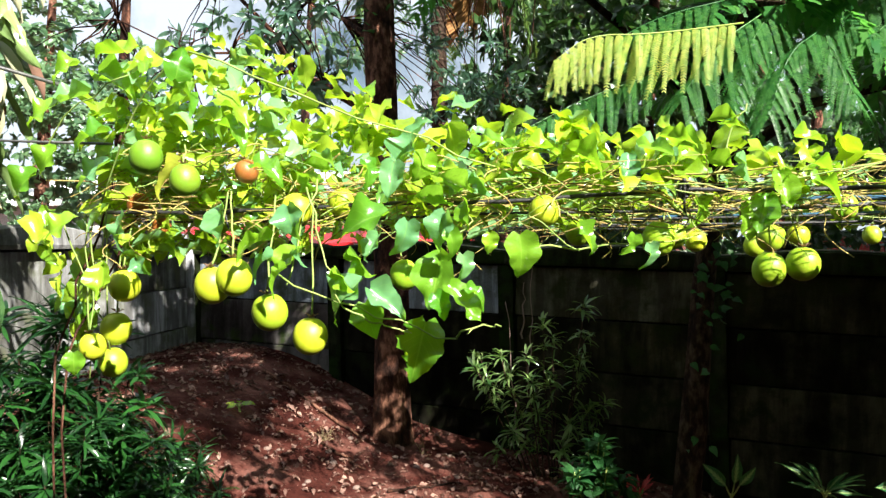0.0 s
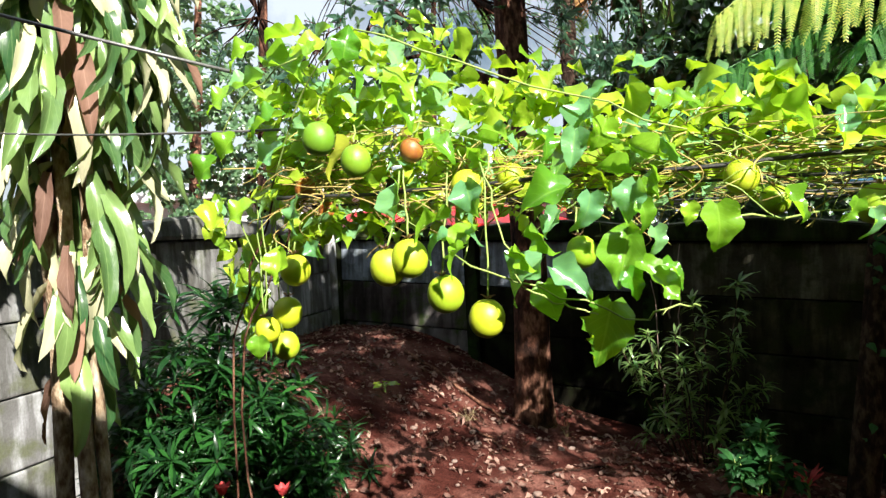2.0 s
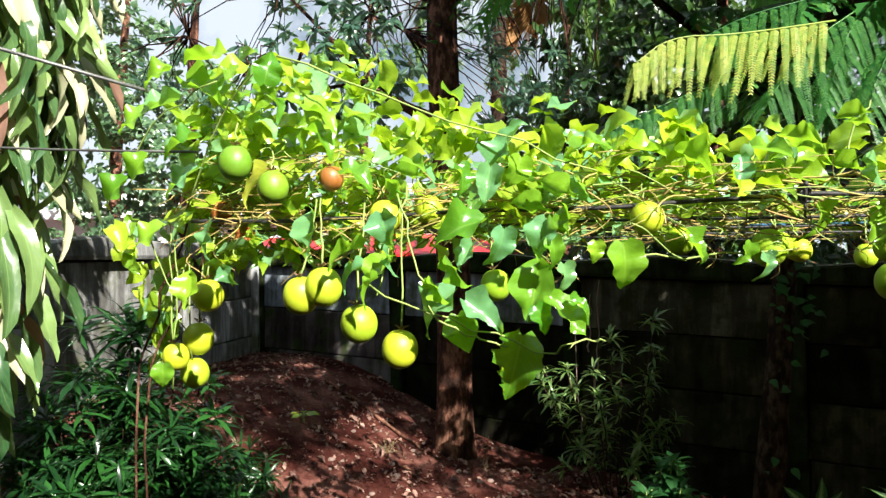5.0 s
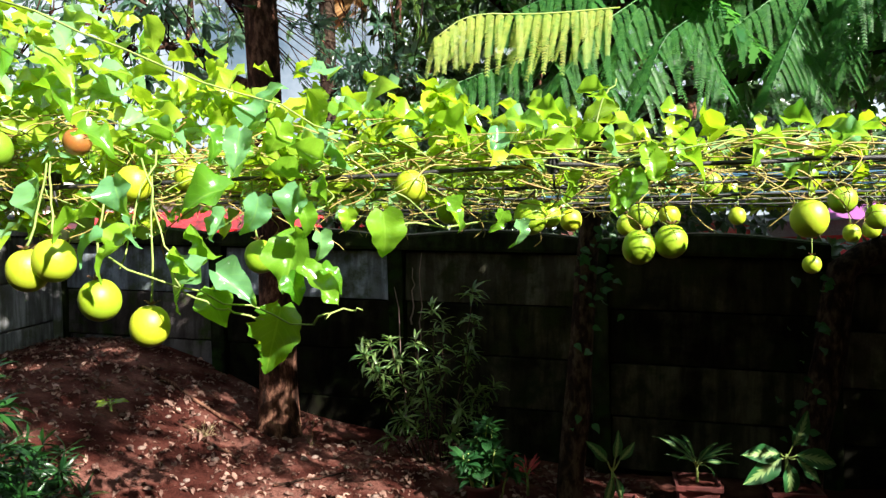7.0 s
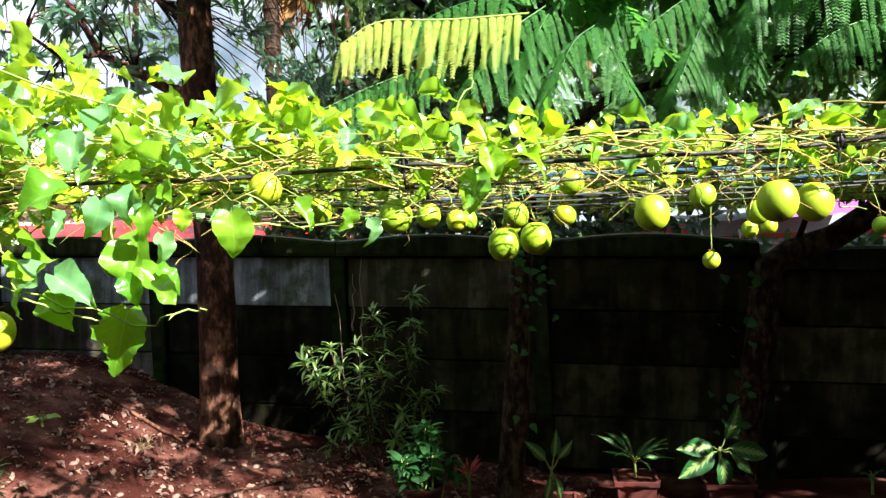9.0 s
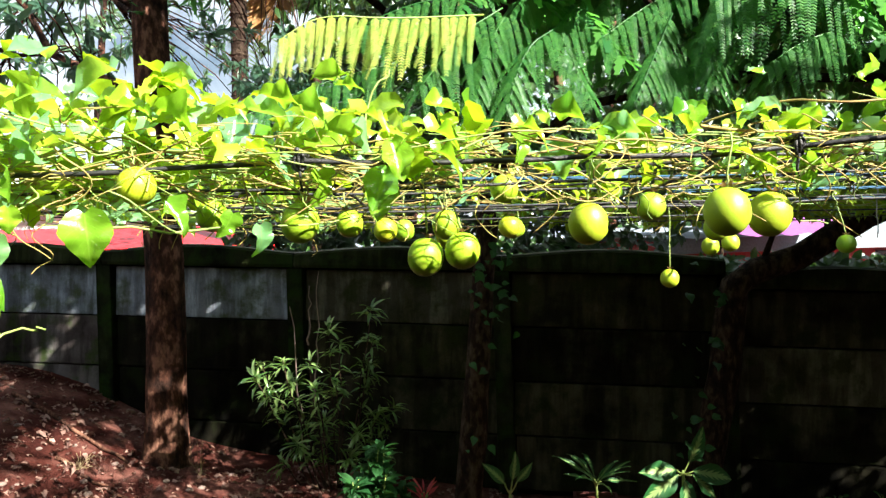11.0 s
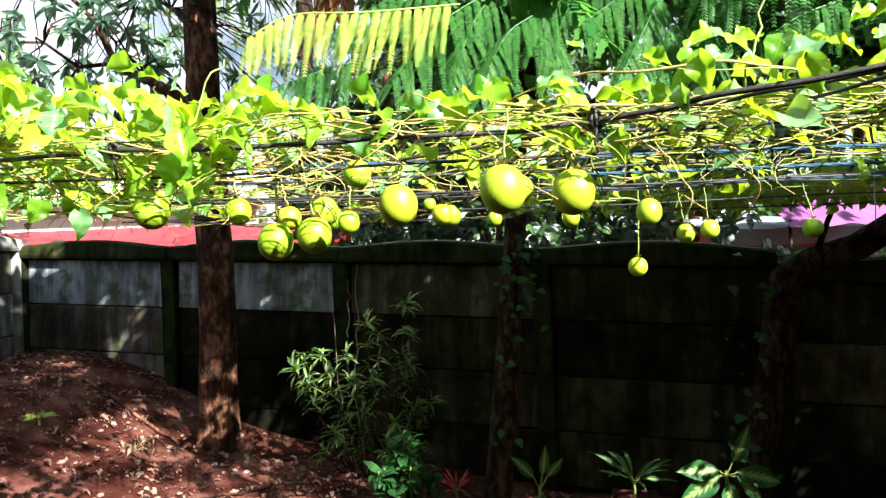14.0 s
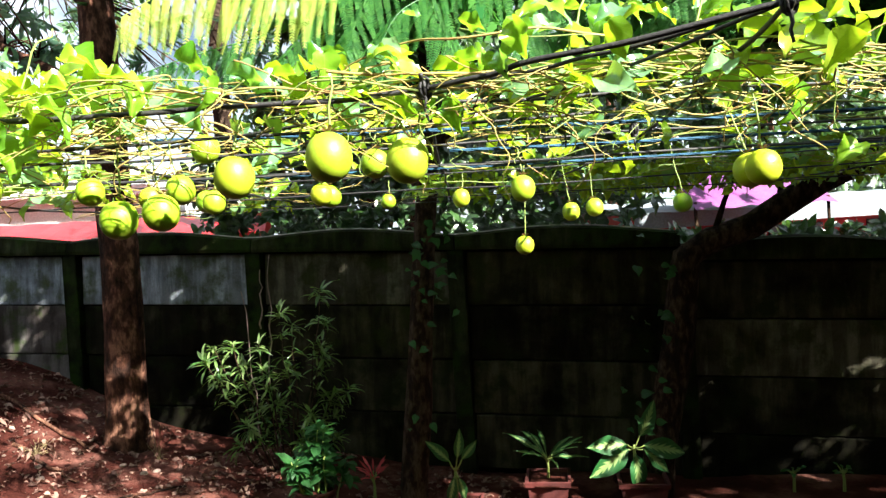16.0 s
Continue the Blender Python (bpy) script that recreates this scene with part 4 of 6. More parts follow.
        part("frond", kinds[k % 3], tree, at=aim(p, Vector((d.x, d.y, rng.uniform(-0.3, 0.3))), (0, 0, 1), rng.uniform(-0.3, 0.3), rng.uniform(0.7, 1.1)))
    # unseen fronds added over the camera, shading the bank
    for k, (p, d) in enumerate(cloud((1.7, 1.35, 4.65), (1.5, 0.9, 0.4), 80, rng, 0.0)):
        if p.y > 0.95 and not sun_gap(p + Vector((d.x, d.y, 0)) * 0.35):
            part("frond", kinds[k % 3], tree, at=aim(p, Vector((d.x, abs(d.y), rng.uniform(-0.3, 0.3))), (0, 0, 1), rng.uniform(-0.3, 0.3), rng.uniform(1.2, 1.7)))
    for k in range(380):
        l = limbs[:-1][k % (len(limbs) - 1)]
        q = rng.uniform(0.35, 1.0) * (len(l) - 1)
        p = Vector(l[min(len(l) - 2, int(q))]).lerp(Vector(l[min(len(l) - 1, int(q) + 1)]), q % 1)
        d = Vector((rng.uniform(-1, 1), rng.uniform(-1, 0.6), rng.uniform(-0.25, 0.8)))
        e = p + d.normalized() * 0.55
        if sun_gap(p + d.normalized() * 0.3) or (min(p.x, e.x) < 1.0 and min(p.z, e.z) < 1.6 + 0.42 * p.y):
            continue
        part("frond", kinds[k % 3], tree, at=aim(p, d, (0, 0, 1), rng.uniform(-0.4, 0.4), rng.uniform(0.9, 1.35)))
    # high: unseen fronds added above the view to darken wall and ground
    high = cloud((1.6, 4.6, 4.7), (2.3, 1.9, 1.1), 90, rng, 0.0) + cloud((4.4, 4.4, 4.6), (2.2, 1.9, 1.2), 110, rng, 0.0) + cloud((0.9, 3.6, 3.9), (1.7, 0.8, 0.7), 90, rng, 0.0) + cloud((4.2, 3.5, 3.8), (2.6, 0.8, 0.7), 150, rng, 0.0)
    for k, (p, d) in enumerate(cloud((4.9, 4.2, 3.0), (0.9, 0.6, 0.45), 30, rng, 0.0)):
        part("frond", kinds[k % 3], tree, at=aim(p, Vector((d.x, d.y - 0.5, rng.uniform(-0.5, 0.2))), (0, 0, 1), rng.uniform(-0.3, 0.3), rng.uniform(0.9, 1.3)))
    for k, (p, d) in enumerate(high):
        if p.z < 3.25 + 0.35 * max(0, p.y - 3.7) or p.y < 2.8 or sun_gap(p + Vector((d.x, d.y, 0)) * 0.35):
            continue
        part("frond", kinds[k % 3], tree, at=aim(p, Vector((d.x, d.y, rng.uniform(-0.3, 0.3))), (0, 0, 1), rng.uniform(-0.3, 0.3), rng.uniform(1.3, 1.9)))
    return tree


feathery_tree()


def crooked_tree():
    rng = random.Random(61)
    pts = [(3.60, 5.1, -0.8), (3.66, 5.1, -0.2), (3.734, 5.1, 0.13), (3.86, 5.1, 0.6), (3.91, 5.1, 0.95), (3.95, 5.05, 1.28), (4.12, 5.0, 1.40), (4.42, 4.9, 1.5), (4.87, 4.7, 1.80), (5.23, 4.5, 1.98), (5.9, 4.3, 2.4), (6.6, 4.2, 3.2)]
    tree = thing("crooked_tree", Soup().add(tube(pts, 0.13, 0.085, 14, 0.10, 7)).mesh("trunk", M_bark2), "crooked dark trunk bending low over the wall", "tree")
    limbs = [[(4.15, 5.0, 1.42), (4.2, 4.9, 1.7), (4.35, 4.8, 2.1)], [(4.6, 4.8, 1.62), (4.7, 4.9, 1.9), (4.6, 5.0, 2.3)],
             [(5.9, 4.3, 2.4), (6.3, 3.8, 3.0), (6.9, 3.2, 3.3), (7.6, 2.6, 3.5)], [(6.9, 3.2, 3.3), (6.0, 2.5, 3.7), (5.0, 2.2, 3.85), (4.0, 2.0, 3.9)], [(6.6, 4.2, 3.2), (6.4, 4.4, 4.2), (5.8, 4.3, 5.0), (4.4, 4.5, 5.3), (2.8, 4.6, 5.5)]]
    for k, p in enumerate(limbs):
        part("limb", Soup().add(tube(p, 0.03, 0.01, 7, 0.1, k)).mesh("limb", M_bark2), tree)
    # the whole crown is unseen, its clumps added to block sun and skylight
    spots = cloud((5.6, 4.3, 4.6), (2.4, 1.7, 1.2), 330, rng, 0.0) + cloud((2.6, 4.6, 5.4), (2.6, 1.7, 0.9), 380, rng, 0.0)
    spots = [(p, d) for p, d in spots if p.z > 3.5 + 0.35 * max(0, p.y - 4.0) and p.y > 2.9]
    spots += cloud((6.6, 2.9, 3.25), (2.2, 1.4, 1.2), 420, rng, 0.0) + cloud((6.2, 2.0, 3.7), (2.2, 1.1, 0.8), 260, rng, 0.0) + cloud((4.4, 2.1, 3.8), (1.4, 1.0, 0.5), 260, rng, 0.0)
    spots = [(p, d) for p, d in spots if all((p - Vector(q)).cross(sun_to).length > w for q, w in (((0.7, 5.8, 0.9), 0.55), ((-0.26, 6.2, 0.72), 0.34), ((3.35, 4.85, 0.0), 0.20)))]
    # added limb and clump, out of view, shading the right of the vine
    part("limb", Soup().add(tube([(5.0, 2.2, 3.85), (4.7, 1.2, 3.9), (4.3, 0.3, 3.9), (3.9, -0.4, 3.85)], 0.02, 0.008, 7, 0.1, 9)).mesh("limb", M_bark2), tree)
    spots += cloud((4.6, -0.1, 4.05), (1.6, 1.4, 0.35), 430, rng, 0.0)
    # added limbs and clumps, out of view, shading the ground on the right
    part("limb", Soup().add(tube([(5.8, 4.3, 5.0), (4.8, 3.8, 4.6), (3.6, 3.6, 4.4), (2.0, 3.9, 4.6), (0.6, 4.3, 4.7)], 0.03, 0.008, 7, 0.1, 10)).mesh("limb", M_bark2), tree)
    part("limb", Soup().add(tube([(7.6, 2.6, 3.5), (7.8, 1.4, 3.8), (7.8, 0.2, 3.95), (7.8, -0.4, 4.0)], 0.02, 0.008, 7, 0.1, 11)).mesh("limb", M_bark2), tree)
    spots += cloud((7.7, -0.2, 3.95), (1.5, 1.1, 0.4), 210, rng, 0.0)
    spots += cloud((5.9, 0.9, 4.05), (1.5, 0.9, 0.35), 220, rng, 0.0)
    # over: dense unseen clumps added against skylight from above
    over = cloud((3.8, 3.6, 4.4), (2.9, 1.7, 0.45), 460, rng, 0.0) + cloud((0.4, 4.3, 4.75), (2.0, 1.4, 0.4), 300, rng, 0.0)
    spots = [(p, d) for p, d in spots + over if not sun_gap(p)]
    crown("crown", tree, spots, BROAD, M_far, 11, rng, 0.8, 0.9)
    climb = Soup()
    small = [blade(0.07, 0.055, "heart", 0.2, 0.2, 0.05, s, 5, 1) for s in range(3)]
    for k in range(30):
        z = rng.choice((rng.uniform(-0.1, 0.5), rng.uniform(0.6, 0.9), rng.uniform(1.1, 1.5)))
        x = 3.60 + 0.2 * max(0, z) / 1.3 - abs(rng.gauss(0.05, 0.16))
        climb.add(rng.choice(small), aim((x, 5.0 - rng.uniform(0, 0.1), z), (rng.uniform(-1, 1), -0.6, rng.uniform(-0.8, 0.3)), (0, -1, 0.6), 0, rng.uniform(0.7, 1.5)))
    part("climber", climb.mesh("climber", M_pot_leaf), tree, "small-leaved green climber on the trunk", kind="stuff")
    return tree


crooked_tree()


def strap_tree():
    """Several pale stems under a skirt of long hanging leaves."""
    rng = random.Random(71)
    x, y = -2.42, 3.0
    z0 = ground_z(x, y) - 0.1
    stems = [[(x - 0.10 + 0.07 * k + 0.03 * math.sin(k + 4 * s), y + 0.06 * (k % 2) - 0.02, z0 + 3.4 * s) for s in np.linspace(0, 1, 14)] for k in range(4)]
    tree = thing("strap_leaf_tree", Soup().add(tube(stems[0], 0.042, 0.035, 11, 0.22, 1)).mesh("stem", M_bark3), "clump of pale stems with long hanging strap leaves", "tree")
    for k in (1, 2, 3):
        part("stem", Soup().add(tube(stems[k], 0.045 - 0.006 * k, 0.03, 11, 0.22, k)).mesh("stem", M_bark3), tree)
    geos = [blade(0.40, 0.084, "strap", 0.5, 0.10 + 0.10 * s, 0.035, s, 9, 2, rng.uniform(-0.8, 0.8)) for s in range(5)]
    meshes = [Soup().add(g).mesh("leaf", M_strap) for g in geos]
    dry = [Soup().add(g).mesh("dry_leaf", M_dry) for g in geos[:2]]
    for k in range(290):
        z = rng.uniform(1.15, 3.7)
        if z < 2.3 and rng.random() < 0.6:
            continue
        a = rng.uniform(0, 6.28)
        top = max(0.0, (z - 1.42) / 2.3)
        r = rng.uniform(0.03, 0.20 + 0.42 * top)
        p = (x + r * math.cos(a) + 0.05, y + r * math.sin(a), z)
        d = Vector((0.45 * math.cos(a), 0.45 * math.sin(a), rng.uniform(-1.7, -0.5 + 0.35 * top)))
        is_dry = rng.random() < 0.22
        part("dry_leaf" if is_dry else "leaf", rng.choice(dry if is_dry else meshes), tree, "withered brown leaf" if is_dry else "", at=aim(p, d, (math.cos(a), math.sin(a), 0.3), rng.uniform(-0.6, 0.6), rng.uniform(0.75, 1.2)))
    rest = Soup()
    for k in range(620):
        z, a = rng.uniform(1.6, 3.9), rng.uniform(0, 6.28)
        if z < 2.35 and rng.random() < 0.8:
            continue
        top = (z - 1.42) / 2.3
        r = rng.uniform(0.05, 0.22 + 0.45 * top)
        d = Vector((0.45 * math.cos(a), 0.45 * math.sin(a), rng.uniform(-1.7, -0.5 + 0.35 * top)))
        rest.add(rng.choice(geos), aim((x + r * math.cos(a) + 0.03, y + r * math.sin(a), z), d, (math.cos(a), math.sin(a), 0.3), rng.uniform(-0.6, 0.6), rng.uniform(0.75, 1.25)))
    part("leaves", rest.mesh("leaves", M_strap), tree, kind="stuff")
    return tree


strap_tree()

# ---- shrubs ----


def whorled_shrub(name, x, y, spots, geo_size, material, per, seed, label, stem_mat, spread=0.95):
    rng = random.Random(seed)
    z0 = ground_z(x, y) - 0.06
    bush = None
    soup = Soup()
    geos = [blade(geo_size[0], geo_size[1], "oval", 0.3, 0.3, 0.02, s, 5, 1) for s in range(4)]
    stems = []
    for k, (px, py, pz) in enumerate(spots):
        foot = Vector((x + 0.25 * (px - x) + rng.uniform(-0.04, 0.04), y + 0.25 * (py - y), z0))
        top = Vector((px, py, pz))
        line = bezier(foot, top, 0.04 * math.sin(k), 6, 0.012, rng)
        if k < 14 or k % 3 == 0:
            stems.append(tube(line, 0.009, 0.004, 5))
        whorl(soup, top, top - line[-2], geos, per, spread, rng, rng.uniform(0.8, 1.15))
        for q in (0.86, 0.72):
            if pz - z0 > 0.4:
                c = foot.lerp(top, q)
                whorl(soup, c, top - foot, geos, per // 2, 1.0, rng, 0.9)
    body = Soup()
    for g in stems:
        body.add(g)
    bush = thing(name, body.mesh("stems", stem_mat), label, "shrub")
    part("leaves", soup.mesh("leaves", material), bush, kind="stuff")
    return bush


def shrub_spots(x, y, rx, ry, low, high, n, seed, flat=0.5):
    rng = random.Random(seed)
    out = []
    for _ in range(n):
        a, r = rng.uniform(0, 6.28), math.sqrt(rng.random())
        top = high - (high - low) * r ** 2 * 0.8
        out.append((x + rx * r * math.cos(a), y + ry * r * math.sin(a), rng.uniform(low + (top - low) * flat * (1 - r), top)))
    return out


whorled_shrub("dracaena_shrub", -2.22, 3.9, shrub_spots(-2.22, 3.9, 0.74, 0.5, 0.15, 1.58, 125, 81, 0.6), (0.19, 0.030), M_dracaena, 18, 82,
              "bushy dark green shrub of glossy narrow leaves", M_bark2)
whorled_shrub("dracaena_shrub", -1.72, 4.6, shrub_spots(-1.72, 4.6, 0.3, 0.3, 0.1, 0.55, 22, 83), (0.15, 0.022), M_dracaena, 16, 84,
              "small dark green narrow-leaved shrub on the soil", M_bark2)
CROTON_TIPS = [
    (0.81, 5.87, 1.06), (0.91, 5.92, 0.92), (1.15, 5.78, 1.2), (1.17, 5.85, 0.94),
    (1.16, 5.99, 0.67), (0.28, 5.99, 0.79), (0.23, 5.72, 0.73), (0.45, 5.74, 0.83),
    (0.65, 5.69, 0.82), (0.52, 5.83, 0.65), (0.69, 5.68, 0.61), (0.86, 5.83, 0.58),
    (1.2, 5.9, 0.33), (1.03, 5.77, 0.25), (1.34, 5.91, 0.37), (0.6, 5.88, 0.3),
    (0.53, 5.68, 0.21), (0.76, 5.87, 0.33), (0.94, 5.76, 0.04), (0.98, 5.82, -0.19),
    (1.21, 5.77, 0.02), (0.41, 5.92, 0.02), (0.73, 5.83, 0.03), (0.33, 5.73, 0.63),
]
whorled_shrub("croton_shrub", 0.85, 5.9, CROTON_TIPS, (0.14, 0.026), M_croton, 19, 86,
              "open shrub of narrow variegated leaves by the wall", M_bark2)


def bare_twigs():
    rng = random.Random(91)
    s = Soup()
    for a, b in (((0.62, 6.0, -0.1), (0.52, 6.0, 1.22)), ((0.7, 6.02, 0.4), (0.76, 6.0, 1.5)), ((0.66, 6.0, 0.9), (0.68, 5.98, 1.38))):
        s.add(tube(bezier(a, b, 0.03, 8, 0.02, rng), 0.008, 0.003, 5))
    return thing("bare_sapling", s.mesh("stems", M_pale_stone), "thin leafless pale sapling by the wall", "sapling")


bare_twigs()


def rosette(name, x, y, z, n, size, kind, material, seed, label, category, rise=0.6, stalk=0.25):
    """A clump of stalked leaves springing from one point."""
    rng = random.Random(seed)
    z0 = z
    plant = thing(name, Soup().add(tube([(0, 0, -0.05), (0.005, 0, 0.09), (0, 0.004, 0.16)], 0.012, 0.008, 8)).mesh("stem", M_green_stem), label, category, at=pose(x, y, z0))
    meshes = [Soup().add(blade(size[0], size[1], kind, 0.2, 0.35, 0.03, seed + s, 8, 2)).mesh("leaf", material) for s in range(3)]
    for k in range(n):
        a = 2.4 * k + rng.uniform(-0.3, 0.3)
        d = Vector((math.cos(a), math.sin(a), rise * rng.uniform(0.5, 1.6)))
        p = Vector((0, 0, 0.14)) + d * stalk * rng.uniform(0.4, 1.0)
        leaf = part("leaf", meshes[k % 3], plant, at=aim(p, d + Vector((0, 0, -0.35 * rise)), (0, -0.5, 1), rng.uniform(-0.2, 0.2), rng.uniform(0.8, 1.15)))
        stem = Soup().add(tube(bezier((0, 0, 0.12), p, -0.01, 4), 0.005, 0.004, 5)).mesh("leaf_stalk", M_green_stem)
        part("leaf_stalk", stem, plant)
    return plant


def planter(x, y, z, w, d, h):
    v = [(r, q) for r, q in ((0.42, 0.0), (0.44, 0.02), (0.5, 0.85), (0.56, 0.86), (0.57, 0.99), (0.50, 1.0), (0.46, 0.9), (0.2, 0.88))]
    geo = turned([(r * w, q * h) for r, q in v], 4 if d else 22)
    pot = thing("flower_pot", Soup().add(geo).mesh("pot", M_terracotta, smooth=not d), "weathered red clay pot standing on the soil", "pot", "clay pots along the wall", at=pose(x, y, z, 0, 0, 45 - 21 if d else 0))
    part("potting_soil", Soup().add(turned([(0.47 * w, h * 0.9), (0.3 * w, h * 0.93), (0.02, h * 0.94)], 16)).mesh("potting_soil", M_soil), pot)
    return pot


for px, py, top, w, kind in ((2.75, 5.15, -0.30, 0.42, 1), (3.42, 4.95, -0.33, 0.46, 1), (1.02, 4.92, -0.10, 0.24, 0), (2.05, 5.0, -0.34, 0.34, 1)):
    g = ground_z(px, py)
    planter(px, py, g - 0.03, w, kind, top - g + 0.03)


def dumb_cane(x, y, z, fan, size, label, seed):
    """A short cane with leaves that spread in a fan towards the open side."""
    plant = thing("dumb_cane", Soup().add(tube([(0, 0.02, -0.02), (0.01, 0, 0.12), (0, -0.02, 0.26)], 0.014, 0.010, 9)).mesh("cane", M_green_stem), label, "potted plant", "dumb canes by the wall", at=pose(x, y, z))
    for k, a in enumerate(fan):
        r = radians(a)
        d = Vector((math.cos(r), -0.25, math.sin(r)))
        p = Vector((0, -0.03, 0.27)) + d * 0.07
        me = Soup().add(blade(size[0], size[1], "oval", 0.25, 0.25, 0.03, seed + k, 10, 3)).mesh("leaf", M_dumb)
        part("leaf", me, plant, at=aim(p, d, (0.15, -1, 0.45), 0.2 * math.sin(3 * k), 0.85 + 0.25 * math.sin(2.3 * k) ** 2))
        part("leaf_stalk", Soup().add(tube(bezier((0, -0.02, 0.24), p, 0.01, 4), 0.006, 0.005, 6)).mesh("leaf_stalk", M_green_stem), plant)
    return plant


dumb_cane(3.36, 4.95, -0.34, (62, 172, 205, 268, 322, 348), (0.34, 0.15), "potted dumb cane with cream-veined green leaves", 101)
rosette("spider_plant", 2.75, 5.15, -0.33, 16, (0.30, 0.04), "oval", M_dumb, 102, "potted plant with narrow striped leaves", "potted plant", 1.0, 0.05)
dumb_cane(2.0, 5.0, -0.36, (50, 80, 130, 255, 285), (0.22, 0.08), "small potted dumb cane beside the slender trunk", 131)
whorled_shrub("broad_leaf_plant", 1.03, 4.92, shrub_spots(1.03, 4.92, 0.22, 0.16, 0.0, 0.42, 20, 104), (0.13, 0.065), M_pot_leaf, 8, 104, "bushy potted plant with rounded dark green leaves", M_green_stem)
rosette("red_bromeliad", 1.44, 5.3, ground_z(1.44, 5.3), 14, (0.14, 0.02), "oval", M_red_leaf, 105, "small spiky red plant growing from the soil", "plant", 1.6, 0.03)
for k, (px, py) in enumerate(((4.55, 4.75), (4.9, 4.65))):
    rosette("seedling", px, py, ground_z(px, py), 9, (0.06, 0.03), "oval", M_pot_leaf, 110 + k, "low green seedling on dark soil by the wall", "seedling", 0.6, 0.05)
rosette("weed", -1.7, 5.76, ground_z(-1.7, 5.76) - 0.09, 8, (0.07, 0.05), "heart", M_vine, 120, "small bright green weed on the soil", "weed", 0.35, 0.07)


def red_flower(x, y, z, seed):
    rng = random.Random(seed)
    z0 = ground_z(x, y)
    plant = thing("red_flower", Soup().add(tube(bezier((0, 0, z0 - z), (0, 0, 0), 0, 6, 0.008, rng), 0.006, 0.004, 6)).mesh("stem", M_green_stem), "red flower on a tall green stem", "flower", "red flowers by the shrub", at=pose(x, y, z))
    petal = Soup().add(blade(0.055, 0.035, "oval", 0.4, -0.2, 0.05, seed, 6, 2)).mesh("petal", M_red_leaf)
    for k in range(6):
        a = k * 1.05
        part("petal", petal, plant, at=aim((0, 0, 0), (math.cos(a), math.sin(a), 0.9), (0, 0, 1)))
    leaf = Soup().add(blade(0.17, 0.06, "oval", 0.2, 0.3, 0.04, seed, 7, 2)).mesh("leaf", M_pot_leaf)
    for k in range(4):
        a = k * 1.7
        part("leaf", leaf, plant, at=aim((0, 0, -0.12 - 0.12 * k), (math.cos(a), math.sin(a), 0.4), (0, 0, 1)))
    return plant


red_flower(-1.49, 2.6, 0.70, 1)
red_flower(-1.24, 2.6, 0.70, 2)

# ---- litter on the soil ----


def litter():
    rng = random.Random(131)
    geos = [blade(0.075, 0.034, "oval", 0.5, 0.3, 0.12, s, 4, 1) for s in range(4)]
    s = Soup()
    for k in range(6000):
        x, y = rng.uniform(-3.2, 2.6), rng.uniform(3.2, 8.0)
        if y > 6.9 - 0.39 * x or noise.noise((x, y, 5)) < -0.35:
            continue
        s.add(rng.choice(geos), aim((x, y, ground_z(x, y) + 0.012), (rng.uniform(-1, 1), rng.uniform(-1, 1), rng.uniform(-0.15, 0.2)), (rng.uniform(-0.4, 0.4), rng.uniform(-0.4, 0.4), 1), 0, 0.3 + 1.1 * rng.random() ** 1.6))
    return thing("leaf_litter", s.mesh("leaf_litter", M_litter), "dry brown fallen leaves scattered over red soil", "leaf litter", kind="stuff")


litter()


def dry_tuft(x, y, n, reach, high, seed, label):
    """Withered stalks and blades springing from one spot."""
    rng = random.Random(seed)
    s = Soup()
    for k in range(n):
        a, r = rng.uniform(0, 6.28), reach * rng.uniform(0.3, 1.0)
        s.add(tube(bezier((0, 0, -0.02), (r * math.cos(a), r * math.sin(a), high * rng.uniform(0.0, 1.0) ** 1.6), -0.05 * rng.random(), 7, 0.008, rng), 0.0026, 0.0012, 4))
    tuft = thing("dry_plant", s.mesh("stalks", M_straw), label, "dry plant", at=pose(x, y, ground_z(x, y)))
    leaf = Soup().add(blade(0.07, 0.026, "oval", 0.7, 0.4, 0.12, seed, 5, 1, 0.6)).mesh("leaf", M_litter)
    for k in range(n // 2):
        a, r = rng.uniform(0, 6.28), reach * rng.uniform(0.2, 0.8)
        part("leaf", leaf, tuft, at=aim((r * math.cos(a), r * math.sin(a), high * rng.random()), (math.cos(a), math.sin(a), rng.uniform(-1, 0.3)), (0, 0, 1), 0, rng.uniform(0.6, 1.2)))
    return tuft


dry_tuft(-1.04, 5.88, 34, 0.20, 0.10, 1, "withered straw-coloured grass tuft on the red soil")
dry_tuft(-0.22, 6.12, 14, 0.09, 0.32, 2, "withered pale seedling at the foot of the trunk")


def stones():
    rng = random.Random(133)
    bm = bmesh.new()
    bmesh.ops.create_icosphere(bm, subdivisions=2, radius=1)
    for q in bm.verts:
        q.co *= 1 + 0.22 * noise.noise(q.co * 1.4)
        q.co.z *= 0.55
    bm.verts.index_update()
    me = Soup().add(([tuple(q.co) for q in bm.verts], [tuple(q.index for q in f.verts) for f in bm.faces], None)).mesh("stone", M_pale_stone)
    bm.free()
    for k in range(46):
        x, y = rng.uniform(-2.2, 0.3), rng.uniform(4.3, 7.2)
        if y > 6.7 - 0.39 * x:
            continue
        r = rng.uniform(0.012, 0.034)
        ob = thing("stone", me, "small pale stone lying on the red soil", "stone", "stones on the soil", at=pose(x, y, ground_z(x, y) + r * 0.25, 0, 0, rng.uniform(0, 360)))
        ob.scale = (r, r * rng.uniform(0.7, 1.2), r)


stones()


